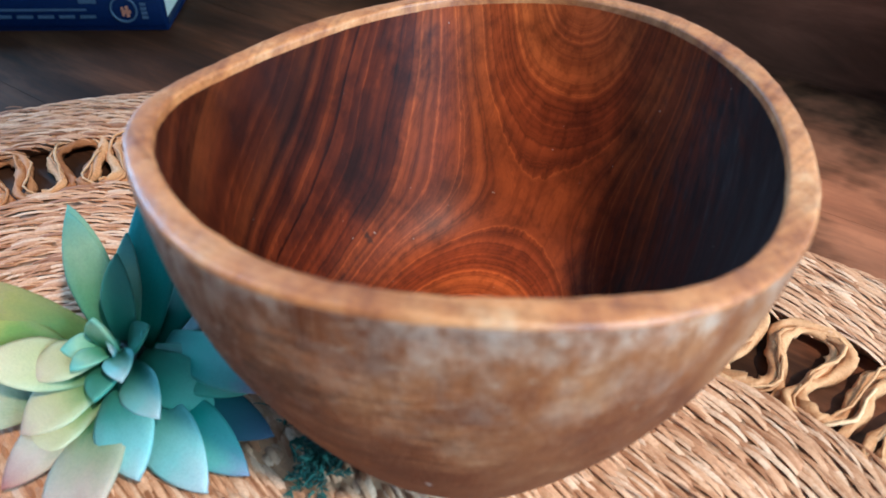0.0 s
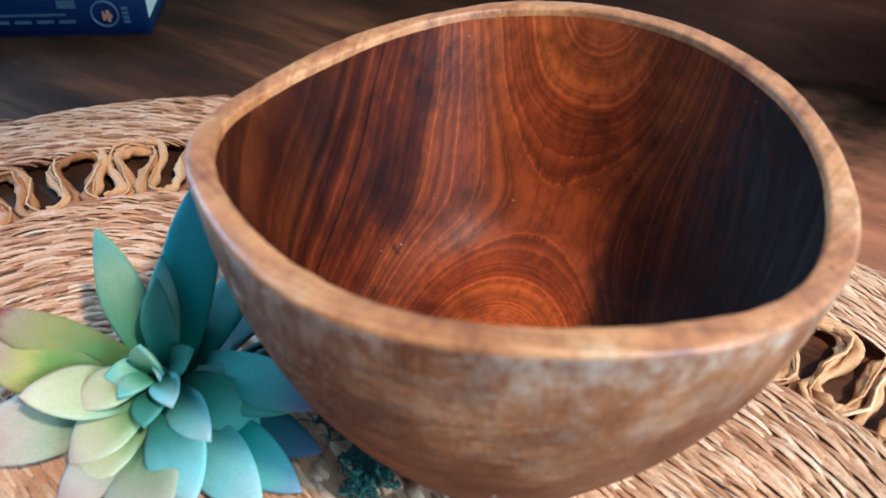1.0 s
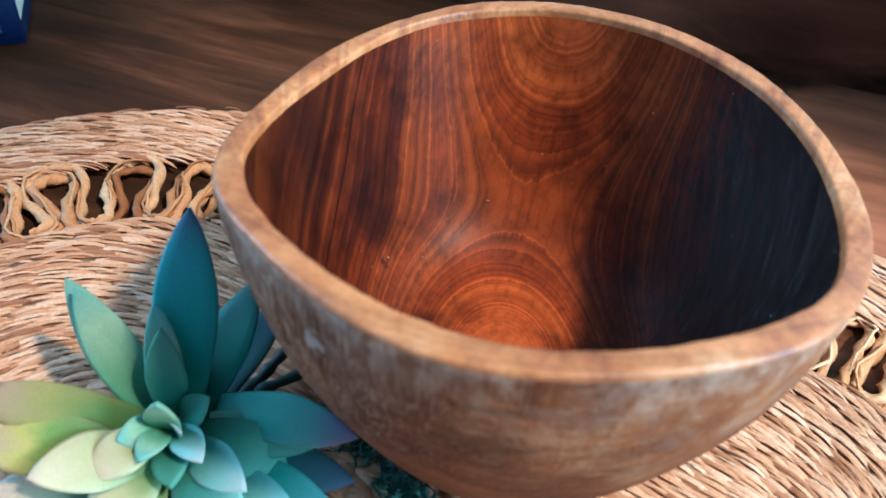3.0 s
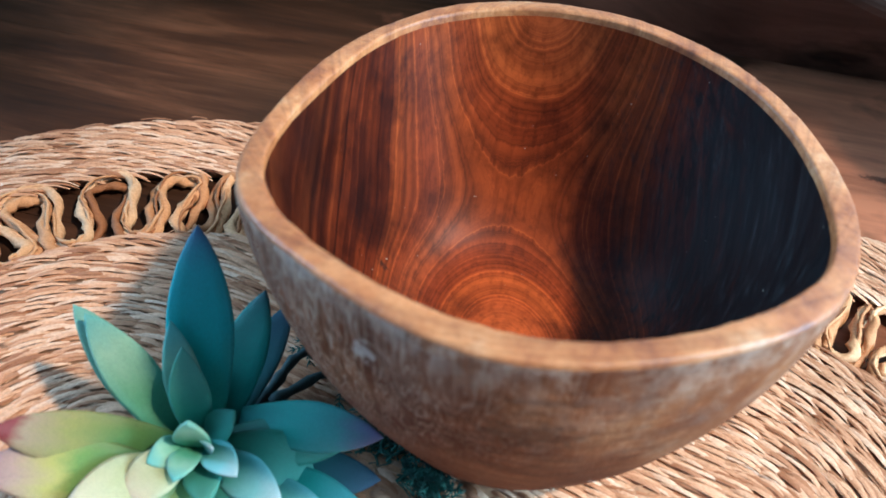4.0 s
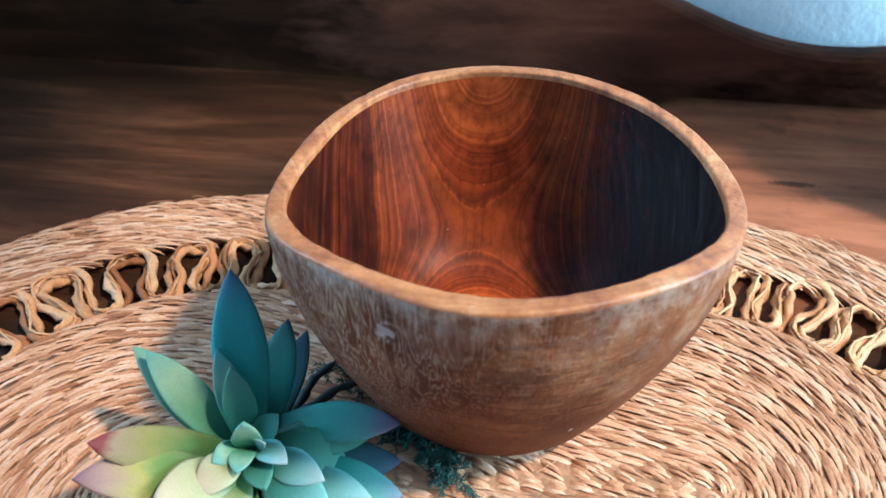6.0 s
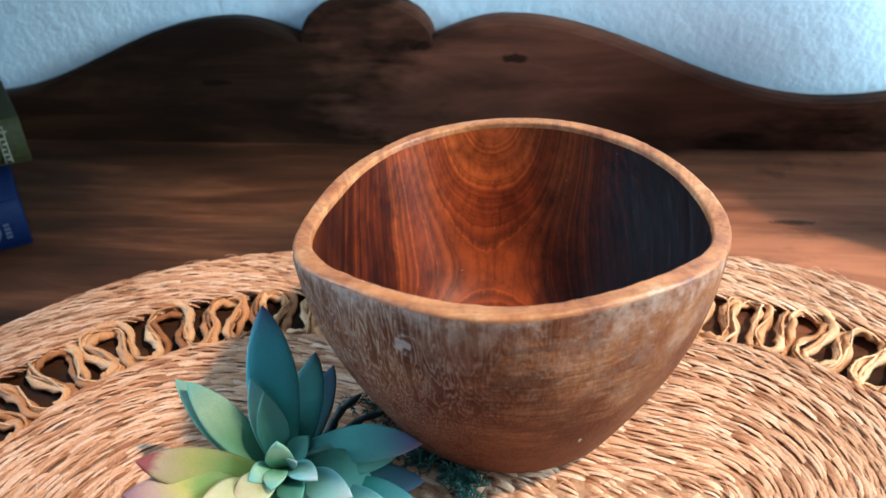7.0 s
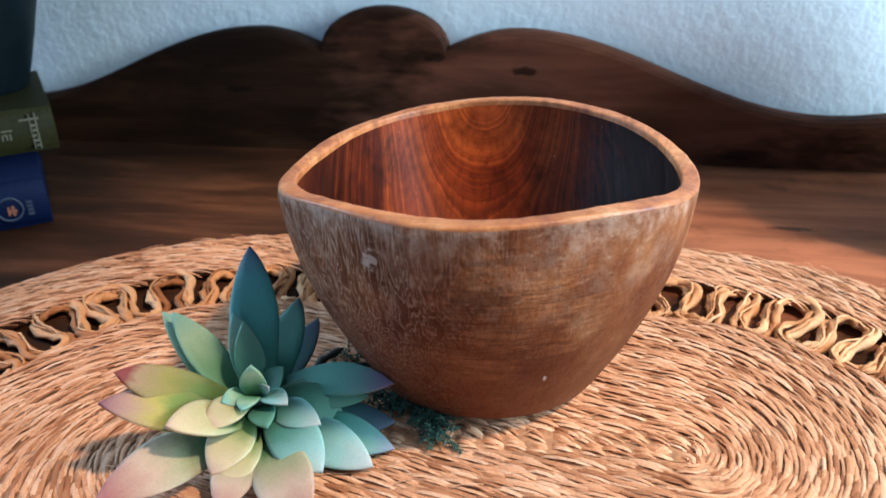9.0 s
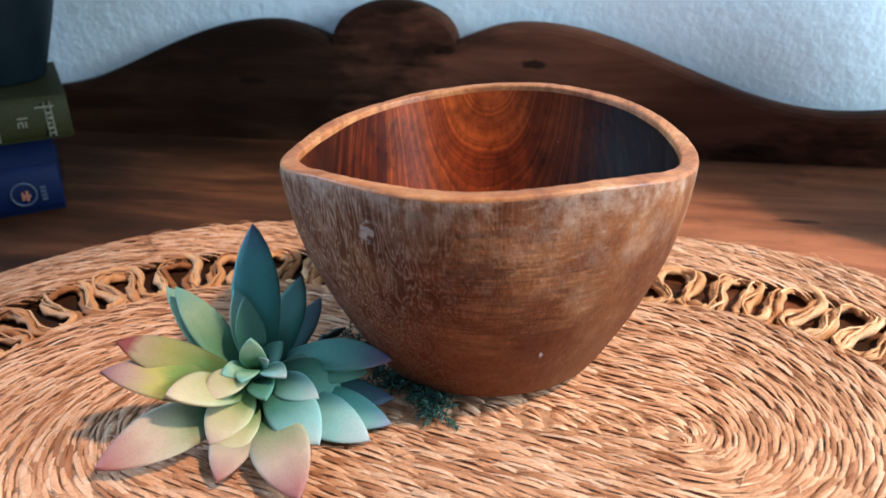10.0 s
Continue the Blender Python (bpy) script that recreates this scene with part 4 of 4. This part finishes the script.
green_prints += [(0.0105 + 0.0006 * (k % 3), 0.0045 + 0.0032 * k, 0.0024, 0.0012, M_GILT) for k in range(5)] + [(0.0255, 0.0105, 0.0010, 0.004, M_GILT), (0.0275, 0.0105, 0.0008, 0.0035, M_GILT), (0.0275, 0.0135, 0.0025, 0.0008, M_GILT), (0.0300, 0.0105, 0.0008, 0.0035, M_GILT), (0.0245, 0.0160, 0.0060, 0.0008, M_GILT)]
green_prints += [(0.042, 0.003, 0.0008, 0.022, M_GILT), (0.042, 0.021, 0.014, 0.0008, M_GILT), (0.046, 0.008, 0.0026, 0.0012, M_GILT), (0.045, 0.012, 0.0036, 0.0012, M_GILT)]
# mirrored frame: spine runs to the west, the pages lie to the north
blue, blue_spine = book("blue_book", (-0.2625, 0.1385), U_BLUE, 0.0, 0.215, -0.145 * -1, 0.0295, M_BLUE, "navy blue clothbound book at the bottom of a stack", blue_prints)
ring_print(blue_spine, 0.0205, 0.0135, 0.0072, 0.0010, M_SILVER)
flip(None, blue)
green, green_spine = book("green_book", (-0.2815, 0.1880), U_GREEN, 0.0297, 0.19, 0.125, 0.028, M_GREEN, "worn olive green book with gilt lines on a blue book", green_prints)
flip(None, green)

# the upper half, out of view, is made tall to shade the wall
pot_vs, pot_fs = lathe([(0.0005, 0.0), (0.034, 0.0), (0.0352, 0.0015), (0.046, 0.036), (0.058, 0.078), (0.071, 0.130), (0.080, 0.172), (0.0815, 0.180), (0.0790, 0.1805), (0.066, 0.14), (0.0005, 0.135)], 64)
pot = mesh_object("plant_pot", pot_vs, pot_fs, M_POT)
pot.location = (-0.3615, 0.2245, 0.0580)
tagged(pot, "dark teal tapered pot standing on a green book", "pot")

# guessed vase for a dark thing, mostly out of view; height set for its shadow
vase_vs, vase_fs = lathe([(0.0005, 0.0), (0.036, 0.0), (0.041, 0.002), (0.056, 0.016), (0.063, 0.042), (0.061, 0.075), (0.052, 0.108), (0.040, 0.130), (0.037, 0.142), (0.041, 0.152), (0.039, 0.153), (0.033, 0.14), (0.0005, 0.12)], 64)
vase = mesh_object("vase", vase_vs, vase_fs, M_BLACK)
vase.location = (0.290, 0.172, 0.0)
tagged(vase, "glossy black round vase on the dresser", "vase")


# ---- the mat's openwork ring and its straw, piece by piece ----
LOOPS = 44


def cord_loop(k, strand, seed):
    """One cord of one loop of the ring: it swings from the inner oval to the outer one and back. Strands 0 and 1 are laid cords, 2 and 3 frayed wisps."""
    rnd = random.Random(seed)
    vs, fs = [], []
    r_mid, r_amp, lam = (R_IN + R_LOOP) / 2, (R_LOOP - R_IN) / 2 - 0.0004, 1.0 / LOOPS
    total = oval_length(r_mid)
    wisp = strand > 1
    n, ring, rad = (26, 5, rnd.uniform(0.0005, 0.0009)) if wisp else (46, 9, rnd.uniform(0.0016, 0.0021))
    lane = rnd.uniform(-1.1, 1.1) if wisp else (strand - 0.5) * 1.9
    jit = [rnd.uniform(-1, 1) for _ in range(8)]
    own = random.Random(7000 + k)
    swing, skew, reach = own.uniform(0.0030, 0.0052), own.uniform(-0.0016, 0.0016), own.uniform(-0.0016, 0.0006)

    def centre(f):
        ph = 2 * math.pi * f
        s = (k + f) * lam * total + swing * math.sin(2 * ph) + skew * (1 - math.cos(ph)) + 0.0006 * jit[0] * math.sin(ph)
        r = r_mid - (r_amp + 0.0006 * jit[1]) * math.cos(ph) + reach * (1 - math.cos(ph)) / 2
        p, t = oval(r_mid, s)
        p = p + Vector((t.y, -t.x)) * (r - r_mid)
        z = 0.0036 + 0.0012 * math.sin(2 * ph + jit[2] + 2.1 * strand) + 0.0007 * jit[3] + (0.0014 if wisp else 0)
        return Vector((p.x, p.y, z))

    ts = [j / (n - 1) * 1.02 - 0.01 for j in range(n)]
    for j, f in enumerate(ts):
        c = centre(f)
        t = (centre(f + 0.004) - centre(f - 0.004)).normalized()
        side = t.cross(Vector((0, 0, 1))).normalized()
        up = side.cross(t)
        wav = 0.0008 * math.sin(f * 23 + jit[4] * 5) + 0.0004 * math.sin(f * 51 + jit[6] * 5)
        c = c + side * (lane * 0.0018 + wav) + up * (0.0005 * math.cos(f * 34 + jit[5] * 3))
        thick = rad * (1 + 0.16 * math.sin(f * 17 + jit[7] * 6))
        for q in range(ring):
            a = 2 * math.pi * q / ring + f * 20
            rr = thick if wisp else thick * (1 + 0.22 * math.cos(3 * 2 * math.pi * q / ring))
            vs.append(c + side * (rr * math.cos(a)) + up * (rr * 0.9 * math.sin(a)))
    for j in range(n - 1):
        for q in range(ring):
            q2 = (q + 1) % ring
            fs.append((j * ring + q, j * ring + q2, (j + 1) * ring + q2, (j + 1) * ring + q))
    return under_mat(mesh_object("cord", vs, fs, M_CORD))


for k in range(LOOPS):
    for strand in range(4):
        cord_loop(k, strand, 100 + 4 * k + strand)


def bundle(place, length, slant, rnd, vs, fs, fibres=5):
    """Straw of one stitch: narrow ridged blades, side by side, that dive under their neighbours at both ends. place(u, v): along, across."""
    for q in range(fibres):
        off = (q - (fibres - 1) / 2) * 0.00112 + rnd.uniform(-0.0004, 0.0004)
        l2, w = length * rnd.uniform(0.38, 0.56), rnd.uniform(0.00055, 0.00105)
        sh, bend = rnd.uniform(-0.15, 0.15) * length, rnd.uniform(-0.0006, 0.0006)
        top = MAT_TOP - 0.0004 + rnd.uniform(-0.0005, 0.0004) - abs(q - (fibres - 1) / 2) * 0.0002
        base = len(vs)
        for j in range(6):
            v = -1 + 0.4 * j
            u, cr = sh + v * l2, off + slant * v + bend * (1 - v * v)
            z = top - 0.0026 * abs(v) ** 2.4
            ww = w * (1 - 0.55 * abs(v) ** 3)
            for dv, dz in ((-ww, -0.00028), (0, 0), (ww, -0.00028)):
                p = place(u, cr + dv)
                vs.append((p[0], p[1], z + dz))
        for j in range(5):
            a = base + 3 * j
            fs += [(a, a + 1, a + 4, a + 3), (a + 1, a + 2, a + 5, a + 4)]


STEP, STITCH, SLANT = 0.0080, 0.021, 0.0030


def rows_of(r0, r1):
    n = max(1, round((r1 - r0) / PITCH))
    return [r0 + (k + 0.5) * (r1 - r0) / n for k in range(n)]


inner_rows, outer_rows = rows_of(0.0, R_IN + 0.0008), rows_of(R_LOOP - 0.0015, R_OUT)
stitch_meshes = []
for k in range(24):
    rnd = random.Random(900 + k)
    vs, fs = [], []
    bundle(lambda u, v: (u, -v), STITCH, SLANT, rnd, vs, fs)
    me = bpy.data.meshes.new("straw_stitch")
    me.from_pydata(vs, [], fs)
    me.materials.append(M_STRAW)
    stitch_meshes.append(me)

rnd = random.Random(77)
rest_v, rest_f, singles = [], [], 0
for r in inner_rows + outer_rows:
    count = max(5, round(oval_length(r) / STEP))
    phase = rnd.random()
    for k in range(count):
        s = (k + phase + rnd.uniform(-0.2, 0.2)) / count * oval_length(r)
        s %= oval_length(r)
        front = 0.004 < s < MID - 0.002 and r < R_IN
        if front and singles < 300:
            p, t = oval(r, s)
            ob = new("straw_stitch", rnd.choice(stitch_meshes))
            ob.matrix_basis = Matrix.Translation((p.x, p.y, 0)) @ Matrix.Rotation(math.atan2(t.y, t.x) + rnd.uniform(-0.04, 0.04), 4, "Z")
            under_mat(ob)
            singles += 1
            continue

        def place(u, v, r=r, s=s):
            rr = max(r + v, 0.0004)
            p, t = oval(r, s + u)
            return p + Vector((t.y, -t.x)) * (rr - r)

        length = STITCH if r > 0.012 else STITCH * 0.55
        bundle(place, length, SLANT * (1 if r > 0.006 else 0.5), rnd, rest_v, rest_f)
straw_rest = under_mat(mesh_object("straw_weave", rest_v, rest_f, M_STRAW))
straw_rest["kind"] = "stuff"

# loose straw ends that stand away from the weave
rnd = random.Random(5)
hv, hf = [], []
for _ in range(420):
    r = rnd.choice([rnd.uniform(0.004, R_IN), rnd.uniform(R_LOOP, R_OUT + 0.001)])
    s = rnd.uniform(0, oval_length(r))
    p, t = oval(r, s)
    d = Vector((t.x, t.y, 0)) * rnd.choice((-1, 1)) + Vector((rnd.uniform(-0.6, 0.6), rnd.uniform(-0.6, 0.6), 0))
    d.normalize()
    q = Vector((p.x, p.y, MAT_TOP - 0.0006))
    side = d.cross(Vector((0, 0, 1))) * rnd.uniform(0.00010, 0.00022)
    ln, hop = rnd.uniform(0.004, 0.013), rnd.uniform(0.0004, 0.0020)
    base = len(hv)
    for j in range(5):
        f = j / 4
        c = q + d * (ln * f) + Vector((0, 0, hop * math.sin(f * 2.4)))
        hv += [c - side, c + Vector((0, 0, 0.0002)), c + side]
    for j in range(4):
        a = base + 3 * j
        hf += [(a, a + 1, a + 4, a + 3), (a + 1, a + 2, a + 5, a + 4)]
loose = under_mat(mesh_object("loose_straw", hv, hf, M_STRAW))
loose["kind"] = "stuff"
